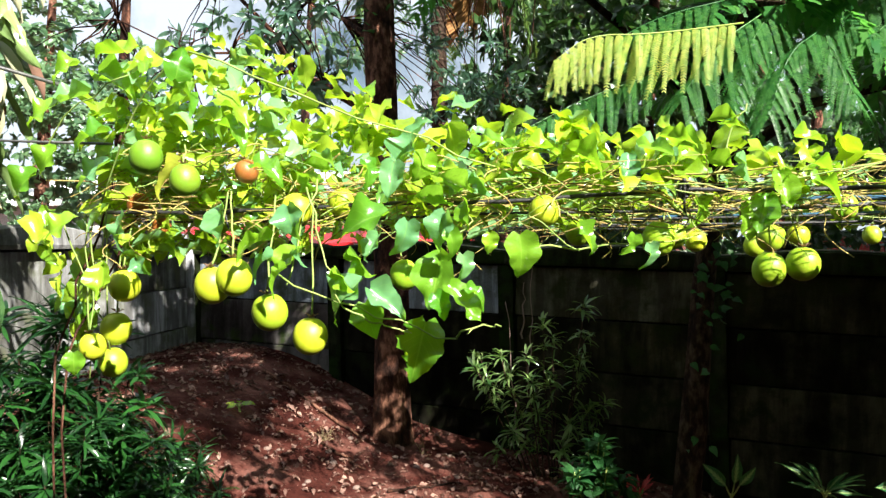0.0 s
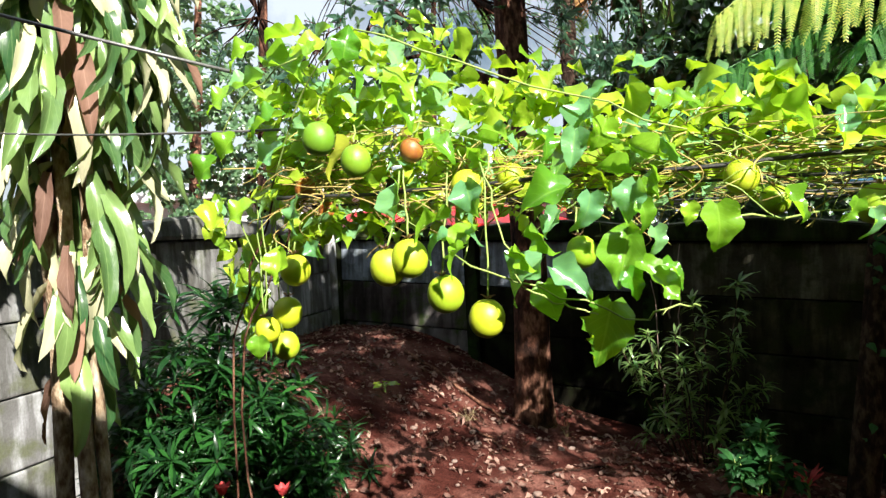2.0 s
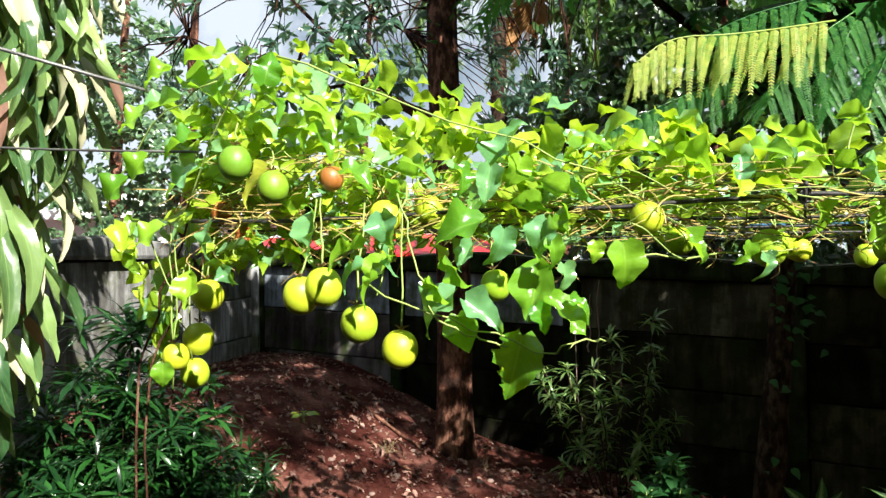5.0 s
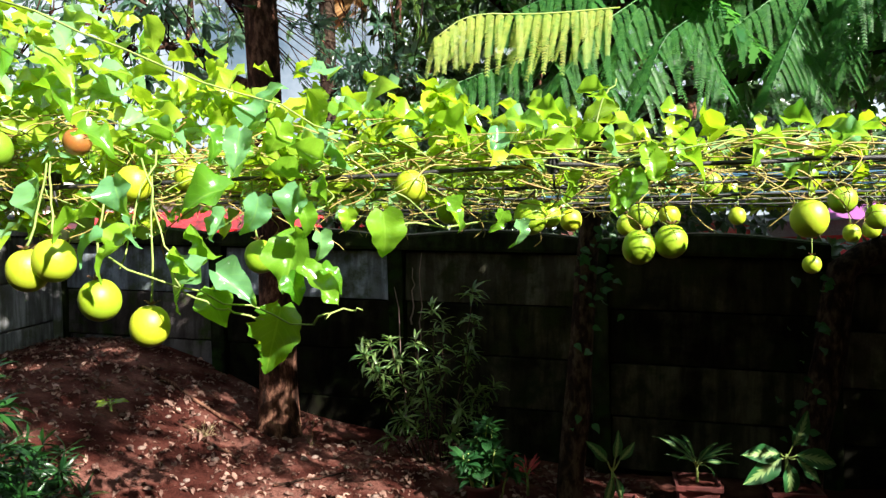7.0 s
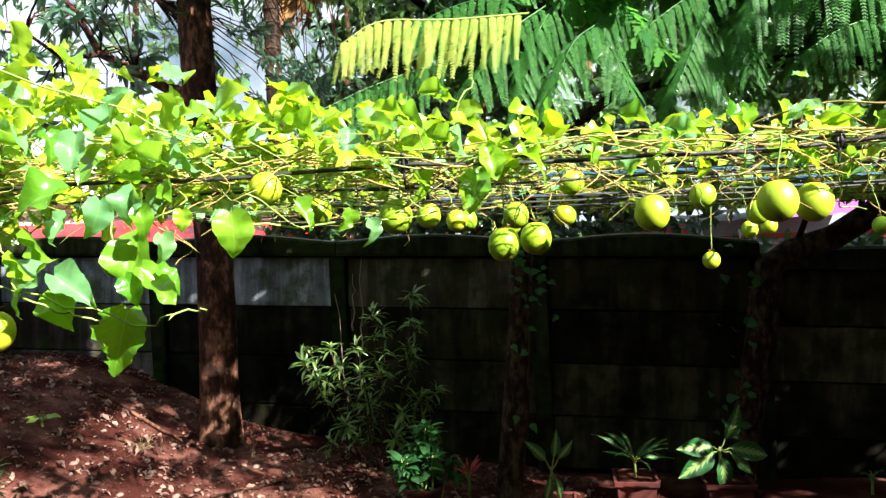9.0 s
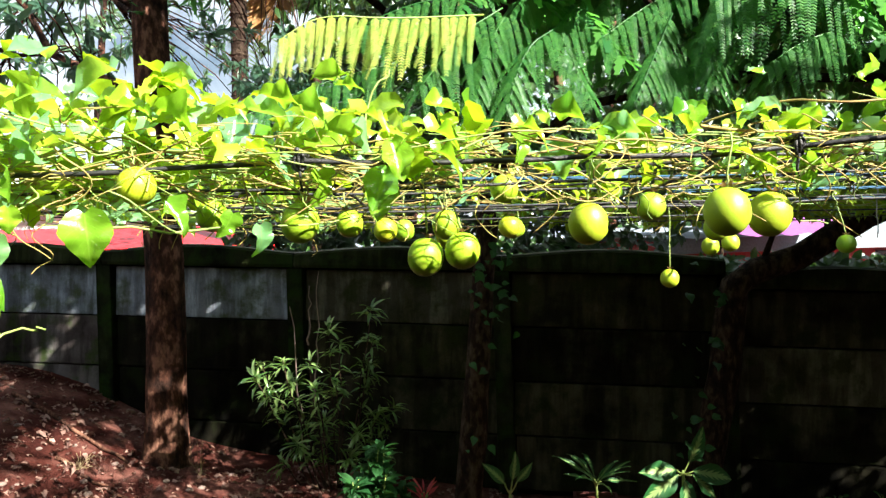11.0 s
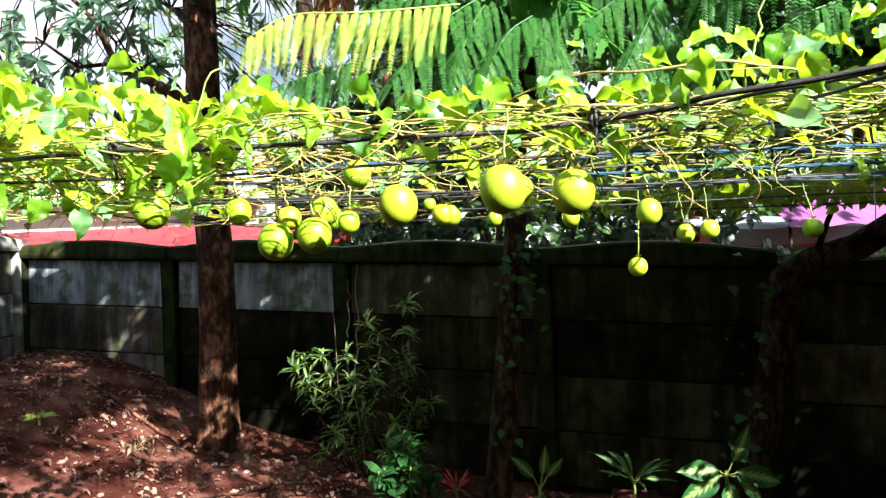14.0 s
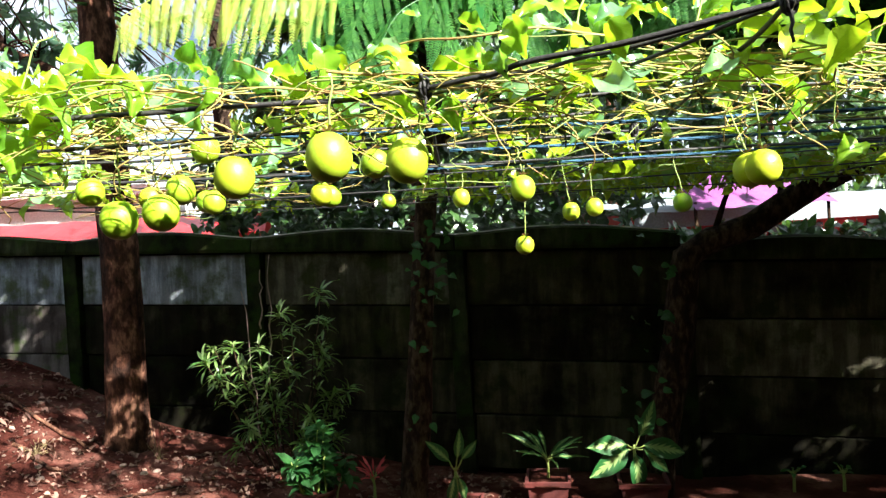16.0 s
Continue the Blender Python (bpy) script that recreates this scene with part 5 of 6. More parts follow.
def fallen_branch(a, b, r, seed):
    rng = random.Random(seed)
    a = (a[0], a[1], ground_z(*a) + r)
    b = (b[0], b[1], ground_z(*b) + r)
    pts = [Vector((p.x, p.y, ground_z(p.x, p.y) + r * 1.1)) for p in bezier(a, b, 0, 9, 0.03, rng)]
    return thing("fallen_branch", Soup().add(tube(pts, r, r * 0.5, 7, 0.12, seed)).mesh("branch", M_bark), "dry branch lying on the soil", "branch", "branches on the soil")


fallen_branch((-1.75, 6.75), (-0.75, 6.15), 0.022, 1)
fallen_branch((-1.2, 5.9), (-0.65, 5.55), 0.016, 2)
fallen_branch((-0.45, 5.2), (0.1, 5.45), 0.012, 3)

# ---- trellis ----
TZ = 1.785


def trellis_at(u, v, dz=0.0):
    """A point of the trellis: u along its front edge, v back from it."""
    return Vector((0.453 + 0.973 * u + 0.232 * v, 1.317 - 0.232 * u + 0.973 * v, TZ + dz))


def trellis():
    rng = random.Random(141)
    node = (1.62, 0.82, 1.81)
    lines = [[(-0.76, 1.60, 1.78), (-0.1, 1.45, 1.777), (0.453, 1.317, 1.782), (0.9, 1.21, 1.775), (1.225, 1.134, 1.781), (1.36, 1.008, 1.79), node, (2.3, 0.3, 1.86)],
             [node, (1.35, 1.12, 1.795), (0.9, 1.55, 1.78), (0.2, 2.1, 1.79)],
             [node, (1.45, 1.25, 1.79), (1.1, 1.75, 1.78), (0.7, 2.4, 1.79)],
             [(1.1, 1.30, 1.79), (1.763, 1.246, 1.799), (2.9, 1.17, 1.815)],
             [node, (1.763, 1.246, 1.80), (1.95, 1.9, 1.79), (2.2, 3.2, 1.79)],
             [(0.3, 1.80, 1.775), (1.1, 1.73, 1.77), (1.837, 1.661, 1.784), (3.6, 1.48, 1.80)],
             [(0.3, 1.98, 1.745), (1.2, 1.80, 1.73), (1.84, 1.70, 1.733), (3.6, 1.55, 1.75)],
             [(-0.7, 1.66, 1.76), (0.1, 1.52, 1.755), (0.9, 1.36, 1.75), (1.6, 1.28, 1.765)]]
    for k, knots in enumerate(lines):
        pts = [Vector(knots[0])]
        for p, q in zip(knots, knots[1:]):
            pts += bezier(p, q, 0.006, 6, 0.003, rng)[1:]
        r = (0.0044, 0.0032, 0.0030, 0.0034, 0.0038, 0.0032, 0.0030, 0.0030)[k]
        me = Soup().add(tube(rounded(pts), r, r, 7)).mesh("cable", M_rod)
        if k == 0:
            ob = thing("trellis", me, "overhead trellis of black cables and blue rope", "trellis")
        else:
            part("cable", me, ob)
    for v in (0.85, 1.3, 1.9, 2.6, 3.3):
        r = rng.choice((0.0026, 0.0034))
        pts = bezier(trellis_at(-1.2 + 0.1 * rng.random(), v, rng.uniform(-0.03, 0.02)), trellis_at(7.0, v + rng.uniform(-0.1, 0.1), rng.uniform(-0.03, 0.02)), rng.uniform(0.01, 0.05), 22, 0.008, rng)
        part("cable", Soup().add(tube(pts, r, r, 6)).mesh("cable", M_rod), ob)
    for u in (-0.95, 0.0, 0.79, 2.8, 3.6, 4.8, 6.0):
        pts = bezier(trellis_at(u, -0.02, 0.012), trellis_at(u + rng.uniform(-0.1, 0.1), 3.4, 0.0), 0.02, 14, 0.006, rng)
        r = 0.0052 if u > 1 else 0.004
        part("cable", Soup().add(tube(pts, r, r, 7)).mesh("cable", M_rod), ob)
    for c in (Vector((0.453, 1.317, 1.782)), Vector((1.225, 1.134, 1.781)), Vector((1.837, 1.661, 1.784)), Vector(node), Vector((1.763, 1.246, 1.80)), trellis_at(-0.95, 0.0), Vector((1.631, 1.603, 1.79))):
        tie = Soup()
        for k in range(4):
            a = k * 0.7
            loop = [c + Vector((0.011 * math.cos(t) * math.cos(a), 0.011 * math.cos(t) * math.sin(a), 0.012 * math.sin(t) + 0.003 * (k - 1.5))) for t in np.linspace(0, 6.28, 11)]
            tie.add(tube(loop, 0.003, 0.003, 5))
        tie.add(tube(bezier(c, c + Vector((0.004, 0, -0.05)), 0, 4, 0.003, rng), 0.0032, 0.002, 5))
        part("tie", tie.mesh("tie", M_rod), ob, "knotted black cable tie")
    for a, b in (((0.75, 1.52, 1.772), (3.4, 1.33, 1.80)), ((1.4, 1.78, 1.765), (3.6, 1.47, 1.79)), ((0.7, 2.3, 1.77), (3.4, 1.9, 1.78))):
        line = bezier(a, b, 0.012, 80)
        rope = Soup()
        for h in range(3):
            rope.add(tube([p + Vector((0, 0.0022 * math.cos(i * 1.25 + h * 2.09), 0.0022 * math.sin(i * 1.25 + h * 2.09))) for i, p in enumerate(line)], 0.0026, 0.0026, 5))
        part("rope", rope.mesh("rope", M_rope), ob, "twisted blue rope")
    stay = bezier((-0.70, 1.31, 2.0), (-2.9, 0.7, 2.75), 0.03, 10)
    part("stay_wire", Soup().add(tube(stay, 0.0035, 0.0035, 6)).mesh("stay_wire", M_wire), ob, "grey steel stay wire")
    part("stay_wire", Soup().add(tube(bezier((-0.70, 1.5, 1.92), (-3.3, 2.9, 2.35), 0.03, 10), 0.003, 0.003, 6)).mesh("stay_wire", M_wire), ob, "grey steel stay wire")
    for x, y, z0, z1 in ((2.66, 2.4, 1.98, 1.63),):
        part("string", Soup().add(tube(bezier((x, y, z0), (x - 0.01, y, z1), 0, 12, 0.004, rng), 0.0022, 0.0022, 5)).mesh("string", M_string), ob, "pale hanging string")
    return ob


trellis()

# ---- fruits: place of the middle, width, rind (1 ripening, 2 shaded copy) ----
CORNER_FRUITS = [(-0.536, 1.28, 1.862, 0.060, 2), (-0.481, 1.319, 1.822, 0.058, 2), (-0.643, 1.70, 1.766, 0.060, 2), (-0.415, 1.50, 1.855, 0.052, 1),
                 (-0.726, 1.60, 1.614, 0.072, 0), (-0.839, 1.712, 1.624, 0.052, 0), (-0.784, 1.68, 1.510, 0.074, 0), (-0.807, 1.61, 1.477, 0.060, 0),
                 (-0.793, 1.676, 1.430, 0.068, 0), (-0.69, 1.60, 1.80, 0.05, 1), (-0.66, 1.66, 1.745, 0.05, 1)]
SPRAY_FRUITS = [(-0.422, 1.282, 1.625, 0.065, 0), (-0.378, 1.270, 1.640, 0.066, 0), (-0.324, 1.304, 1.571, 0.068, 0), (-0.256, 1.338, 1.522, 0.068, 0),
                (-0.287, 1.391, 1.766, 0.064, 0), (-0.212, 1.492, 1.784, 0.060, 0), (-0.080, 1.435, 1.631, 0.060, 0), (0.20, 1.38, 1.75, 0.062, 0), (0.30, 1.55, 1.71, 0.060, 0)]
MIDDLE_FRUITS = [(0.459, 1.495, 1.693, 0.072, 0), (0.575, 1.75, 1.70, 0.062, 0), (0.771, 2.15, 1.694, 0.062, 0), (0.855, 1.497, 1.750, 0.057, 0),
                 (1.092, 2.162, 1.698, 0.066, 0), (0.691, 1.493, 1.623, 0.071, 0), (0.766, 1.498, 1.632, 0.071, 0), (0.676, 1.883, 1.687, 0.060, 0),
                 (0.777, 1.671, 1.689, 0.064, 0), (0.824, 1.862, 1.672, 0.056, 0), (0.924, 1.269, 1.672, 0.068, 0)]
FAR_FRUITS = [(1.184, 1.514, 1.711, 0.062, 0), (1.121, 2.217, 1.696, 0.068, 0), (1.38, 2.9, 1.71, 0.062, 0), (1.63, 2.671, 1.698, 0.068, 0),
              (1.13, 3.05, 1.789, 0.055, 0), (1.072, 1.103, 1.679, 0.070, 0), (1.198, 1.169, 1.677, 0.070, 0), (1.639, 1.948, 1.676, 0.071, 0),
              (2.004, 2.513, 1.619, 0.066, 0), (2.107, 2.536, 1.630, 0.068, 0), (2.195, 2.069, 1.613, 0.060, 0), (1.806, 2.473, 1.506, 0.068, 0),
              (1.930, 1.35, 1.650, 0.070, 0), (1.872, 1.23, 1.645, 0.066, 0)]


# ---- passion vine: leaves that stand out, as place of the middle, length, direction of the tip, tilt ----
HANGING_LEAVES = [
    (-0.05, 1.296, 1.49, 0.124, 105, 10), (-0.096, 1.246, 1.583, 0.098, 40, 25), (-0.137, 1.297, 1.544, 0.086, 75, 20),
    (-0.189, 1.266, 1.594, 0.11, 140, 20), (-0.014, 1.264, 1.62, 0.115, 100, 10), (0.033, 1.206, 1.583, 0.09, 55, 20),
    (0.146, 1.297, 1.657, 0.099, 85, 5), (0.08, 1.181, 1.684, 0.044, 90, 10), (-0.153, 1.21, 1.733, 0.115, 172, 30),
    (-0.09, 1.232, 1.797, 0.082, 100, 20), (-0.07, 1.274, 1.693, 0.084, 100, 20), (-0.008, 1.204, 1.705, 0.085, 110, 20),
    (-0.013, 1.284, 1.764, 0.074, 20, 35), (-0.286, 1.298, 1.656, 0.091, 130, 25), (-0.331, 1.2, 1.698, 0.08, 170, 30),
]
HANGING_LEAVES_2 = [
    (-0.39, 1.252, 1.73, 0.088, 90, 15), (-0.254, 1.181, 1.725, 0.073, 80, 20), (-0.142, 1.226, 1.655, 0.071, 60, 25),
    (-0.048, 1.345, 1.898, 0.106, -60, 15), (0.076, 1.295, 1.794, 0.062, 60, 10), (0.028, 1.232, 1.789, 0.071, 30, 35),
    (0.049, 1.294, 1.742, 0.064, 80, 25), (-0.129, 1.274, 1.817, 0.063, 70, 30), (-0.133, 1.284, 1.684, 0.064, 120, 25),
    (0.02, 1.201, 1.685, 0.06, 70, 25), (0.061, 1.189, 1.603, 0.051, 20, 35), (0.04, 1.252, 1.64, 0.064, 80, 15),
    (-0.001, 1.2, 1.58, 0.06, 60, 25), (-0.269, 1.268, 1.677, 0.065, 100, 20), (-0.301, 1.229, 1.638, 0.061, 150, 30),
]
HANGING_LEAVES_3 = [
    (-0.175, 1.243, 1.625, 0.062, 60, 25), (-0.342, 1.293, 1.663, 0.064, 160, 30), (-0.237, 1.403, 1.844, 0.07, 20, 40),
    (-0.039, 1.353, 1.834, 0.073, 110, 20),
]
EDGE_LEAVES = [
    (0.343, 1.279, 1.675, 0.053, 110, 20), (0.394, 1.325, 1.653, 0.06, 80, 10), (0.486, 1.323, 1.728, 0.082, 85, 10),
    (0.582, 1.337, 1.722, 0.094, 100, 10), (0.644, 1.308, 1.777, 0.081, 75, 20), (0.751, 1.338, 1.825, 0.089, 5, 50),
    (0.269, 1.308, 1.691, 0.07, 60, 25), (0.53, 1.335, 1.825, 0.077, 20, 30), (0.489, 1.352, 1.871, 0.09, 10, 40),
    (0.536, 1.281, 1.901, 0.053, -10, 45), (0.692, 1.305, 1.87, 0.065, 10, 40), (0.286, 1.32, 1.844, 0.098, 25, 50),
    (0.205, 1.342, 1.868, 0.078, 15, 50), (0.094, 1.29, 1.881, 0.075, -20, 40), (0.415, 1.327, 1.858, 0.088, 15, 55),
]
EDGE_LEAVES_2 = [
    (0.353, 1.335, 1.823, 0.066, 100, 30), (-0.265, 1.367, 1.808, 0.079, 60, 30), (-0.315, 1.304, 1.835, 0.081, 20, 40),
    (-0.204, 1.337, 1.858, 0.089, 10, 45), (0.556, 1.283, 1.813, 0.064, 90, 30),
]
MOUND_LEAVES = [
    (-0.613, 1.36, 2.072, 0.101, 5, 40), (-0.484, 1.322, 2.048, 0.082, -70, 20), (-0.643, 1.41, 2.024, 0.117, 30, 45),
    (-0.716, 1.242, 1.942, 0.082, 165, 30), (-0.783, 1.29, 1.813, 0.091, 150, 20), (-0.708, 1.24, 1.847, 0.077, 140, 25),
    (-0.691, 1.299, 1.973, 0.091, 160, 40), (-0.655, 1.239, 1.487, 0.053, 90, 10), (-0.651, 1.34, 1.631, 0.078, 95, 10),
    (-0.588, 1.369, 1.656, 0.051, 60, 20), (-0.654, 1.291, 1.841, 0.096, 160, 40), (-0.493, 1.403, 2.008, 0.105, 15, 40),
    (-0.394, 1.371, 1.971, 0.102, 20, 45), (-0.652, 1.2, 2.004, 0.07, 170, 40), (-0.541, 1.372, 1.837, 0.091, 150, 30),
]
MOUND_LEAVES_2 = [
    (-0.623, 1.329, 1.727, 0.083, 120, 25), (-0.4, 1.388, 1.919, 0.092, 30, 40), (-0.722, 1.297, 1.739, 0.086, 160, 40),
    (-0.633, 1.252, 1.897, 0.083, 170, 30),
]
MIDDLE_LEAVES = [
    (0.864, 1.232, 1.767, 0.082, 70, 15), (0.797, 1.168, 1.815, 0.066, 0, 50), (0.959, 1.225, 1.816, 0.078, 200, 30),
    (0.905, 1.176, 1.784, 0.057, 80, 20), (1.024, 1.234, 1.827, 0.065, 10, 45), (1.088, 1.204, 1.853, 0.064, -20, 40),
    (1.209, 1.252, 1.844, 0.071, 75, 15), (1.122, 1.166, 1.773, 0.071, 170, 50), (1.277, 1.173, 1.739, 0.071, 90, 15),
    (1.25, 1.242, 1.758, 0.056, 80, 25), (1.324, 1.222, 1.843, 0.084, 0, 50), (1.23, 1.229, 1.922, 0.035, 20, 40),
    (0.695, 1.261, 1.816, 0.097, 10, 40), (0.594, 1.219, 1.767, 0.074, 80, 15), (0.571, 1.257, 1.727, 0.082, 110, 15),
]
MIDDLE_LEAVES_2 = [
    (0.684, 1.221, 1.775, 0.079, 15, 50), (0.437, 1.271, 1.878, 0.078, 0, 45), (0.504, 1.24, 1.897, 0.061, 0, 45),
    (0.557, 1.178, 1.835, 0.077, 10, 40),
]
FAR_END_LEAVES = [
    (1.082, 1.184, 1.818, 0.072, 85, 10), (1.118, 1.244, 1.766, 0.07, 75, 20), (1.208, 1.182, 1.757, 0.06, 60, 20),
    (1.367, 1.113, 1.849, 0.074, 110, 20), (1.328, 1.147, 1.814, 0.049, 90, 30), (1.422, 1.137, 1.869, 0.062, 150, 30),
    (1.748, 1.164, 1.842, 0.045, 150, 40), (1.752, 1.142, 1.798, 0.076, 170, 35), (1.862, 1.121, 1.734, 0.083, 95, 10),
    (1.973, 1.139, 1.656, 0.067, 150, 20), (1.959, 1.14, 1.79, 0.053, 10, 40), (1.667, 1.198, 1.857, 0.037, 80, 30),
    (1.487, 1.208, 1.774, 0.049, 100, 15), (0.969, 1.215, 1.827, 0.076, 0, 50), (1.177, 1.15, 1.839, 0.063, 0, 50),
]
FAR_END_LEAVES_2 = [
    (0.884, 1.228, 1.849, 0.067, 10, 50), (0.786, 1.221, 1.788, 0.076, 95, 15), (1.419, 1.189, 1.916, 0.07, 160, 40),
    (1.47, 1.132, 1.901, 0.062, 170, 45), (1.501, 1.097, 1.874, 0.068, 120, 30), (1.599, 1.163, 1.912, 0.059, 20, 40),
    (1.687, 1.105, 1.891, 0.064, 170, 40), (1.829, 1.181, 1.911, 0.065, 10, 40), (2.081, 1.185, 1.876, 0.083, 150, 35),
    (2.006, 1.139, 1.823, 0.075, 160, 40),
]
NEAR_END_LEAVES = [
    (1.419, 1.053, 1.884, 0.078, 10, 35), (1.452, 0.961, 1.845, 0.059, 170, 35), (1.557, 1.053, 1.874, 0.053, 20, 30),
    (1.334, 0.996, 1.812, 0.066, 80, 15), (1.319, 1.032, 1.785, 0.048, 90, 20), (1.593, 1.03, 1.904, 0.064, 170, 40),
    (1.694, 1.058, 1.9, 0.074, 160, 40), (1.471, 1.057, 1.813, 0.041, 10, 45), (1.601, 0.945, 1.768, 0.058, 170, 40),
    (1.512, 0.942, 1.671, 0.033, 90, 15), (1.279, 1.005, 1.843, 0.047, 10, 45),
]



def passion_vine():
    rng = random.Random(151)
    root = Soup()
    for k in range(2):
        foot = (-0.99 + 0.09 * k, 1.74 - 0.05 * k, ground_z(-0.9, 1.7) - 0.03)
        root.add(tube(bezier(foot, (-0.92 + 0.03 * k, 1.66, 1.45), 0.01, 9, 0.022, rng) + bezier((-0.92 + 0.03 * k, 1.66, 1.45), trellis_at(-1.30 + 0.1 * k, 0.05), 0.0, 6, 0.01, rng)[1:], 0.0028, 0.0026, 7, 0.1, k))
    vine = thing("passion_vine", root.mesh("main_stem", M_bark), "leafy passion fruit vine sprawling over the cable trellis", "vine")
    hung = [(Vector(f[:3]), 0.075) for f in SPRAY_FRUITS + MIDDLE_FRUITS + FAR_FRUITS] + [(Vector(f[:3]), 0.05) for f in CORNER_FRUITS[4:]]

    def open_to_sun(p):
        """Leaves turn aside where fruit hangs in the sun."""
        return any((p - q).dot(sun_to) > 0.02 and (p - q).cross(sun_to).length < w for q, w in hung)

    dry, green = Soup(), Soup()
    for k in range(330):
        front = rng.random() < 0.65
        u0 = rng.uniform(-1.2, 3.6)
        if u0 > 0.7 and rng.random() < 0.68:
            continue
        v0 = rng.uniform(-0.03, 0.35) if front else rng.uniform(0.3, 3.2)
        n = rng.randint(6, 12)
        p = trellis_at(u0, v0, rng.uniform(-0.045, 0.05))
        a = rng.choice((0, math.pi)) + rng.gauss(-0.2, 0.6)
        pts, climb = [p.copy()], 0.0
        for i in range(n):
            a += rng.gauss(0, 0.42)
            climb = 0.6 * climb + rng.gauss(0, 0.11) + 1.2 * (TZ + 0.01 - p.z)
            p = p + Vector((math.cos(a), math.sin(a) * 0.6, climb)) * 0.06
            p.y = max(p.y, trellis_at(0, 0).y - 0.238 * (p.x - 0.453) - 0.06)
            pts.append(p.copy())
        pts = rounded(rounded(pts))
        if any(open_to_sun(q) for q in pts[::3]) and rng.random() < 0.6:
            continue
        r = rng.choice((0.0012, 0.0016, 0.0022, 0.0028))
        (dry if rng.random() < (0.76 if u0 < 0.5 else 0.3) else green).add(tube(pts, r, r * 0.7, 5))
    for k in range(620):
        u0 = -1.2 + 2.9 * rng.random() ** 1.8
        p = trellis_at(u0, abs(rng.gauss(0.0, 0.14)) - 0.05, rng.uniform(-0.05, 0.03 + 0.10 * max(0.0, -u0)))
        roof = p.z + 0.03
        a, turn, climb = rng.uniform(0, 6.28), rng.gauss(0, 0.5), rng.gauss(0, 0.25)
        pts = [p.copy()]
        for i in range(rng.randint(4, 9)):
            a += turn + rng.gauss(0, 0.35)
            climb += rng.gauss(0, 0.3)
            p = p + Vector((math.cos(a), 0.5 * math.sin(a), max(-0.6, min(0.6, climb)))) * 0.026
            p.z = min(p.z, roof)
            pts.append(p.copy())
        r = rng.choice((0.0008, 0.0011, 0.0014, 0.0018))
        (dry if rng.random() < 0.8 else green).add(tube(rounded(pts), r, r * 0.7, 5))
    for k in range(64):
        v0, u0 = rng.choice((0.0, 0.0, 0.05, 0.15, 0.32, 0.4, 0.66, 0.9, 1.3, 1.9)), rng.uniform(-1.2, 3.0)
        n, w, ph = rng.randint(18, 40), rng.uniform(0.006, 0.02), rng.uniform(0, 6.28)
        pts = [trellis_at(u0 + 0.03 * i, v0, 0) + Vector((0, w * math.cos(ph + 0.5 * i), w * math.sin(ph + 0.5 * i) + 0.004)) for i in range(n)]
        (dry if rng.random() < 0.7 else green).add(tube(pts, 0.0019, 0.0014, 5))
    for k in range(150):
        u0 = rng.uniform(-1.2, 3.4)
        p = trellis_at(u0, abs(rng.gauss(0, 0.3)), rng.uniform(-0.03, 0.03))
        ln, turns, w = rng.uniform(0.03, 0.12), rng.uniform(0.5, 2.5), rng.uniform(0.004, 0.014)
        ph = rng.uniform(0, 6.28)
        out = rng.uniform(-0.04, 0.04)
        pts = [p + Vector((w * math.cos(ph + turns * 6.28 * s) + out * s, w * math.sin(ph + turns * 6.28 * s), -ln * s)) for s in np.linspace(0, 1, 14)]
        (dry if rng.random() < 0.5 else green).add(tube(pts, 0.0011, 0.0008, 4))
    # the arching shoots at the near corner and the hanging spray
    for a, b, sag in (((-0.75, 1.55, 1.80), (-0.48, 1.35, 2.07), -0.06), ((-0.48, 1.35, 2.07), (0.1, 1.3, 1.83), 0.0), ((-0.9, 1.5, 1.82), (-0.6, 1.36, 2.03), -0.05),
                      ((-0.25, 1.3, 1.80), (-0.18, 1.25, 1.58), 0.0), ((-0.30, 1.28, 1.64), (0.02, 1.25, 1.52), 0.01), ((-0.18, 1.25, 1.58), (-0.06, 1.27, 1.53), 0.005),
                      ((0.02, 1.25, 1.52), (0.10, 1.25, 1.54), -0.01), ((0.16, 1.3, 1.68), (0.55, 1.5, 1.70), 0.012), ((-0.87, 1.62, 1.78), (-0.79, 1.66, 1.46), 0.0), ((-0.80, 1.62, 1.78), (-0.82, 1.62, 1.40), 0.0),
                      ((-0.24, 1.36, 1.82), (-0.29, 1.3, 1.62), 0.0), ((1.6, 1.0, 1.82), (1.72, 1.05, 2.02), -0.02), ((0.55, 1.4, 1.80), (0.62, 1.42, 1.96), -0.02), ((1.45, 1.1, 1.82), (1.52, 1.12, 2.0), -0.02)):
        green.add(tube(bezier(a, b, sag, 9, 0.008, rng), 0.0020, 0.0015, 6))
    part("dry_stem", dry.mesh("dry_stem", M_stem), vine, "tangle of thin tan stems and tendrils", kind="stuff")
    part("shoot", green.mesh("shoot", M_green_stem), vine, "thin green shoots and tendrils", kind="stuff")
    geos = [blade(0.1, (0.075, 0.066, 0.085, 0.062, 0.055, 0.08, 0.07, 0.06)[s], ("heart", "heart", "heart", "heart", "oval", "lobed", "heart", "oval")[s], (0.25, 0.7, 0.45, 0.95, 0.6, 0.4, -0.3, 0.8)[s], (0.35, 0.15, 0.45, 0.5, 0.3, 0.2, 0.6, -0.15)[s], 0.09, 7 * s, 10, 3, (0.3, -0.4, 0.2, 0.6, -0.6, 0.0, 0.5, -0.2)[s]) for s in range(8)]
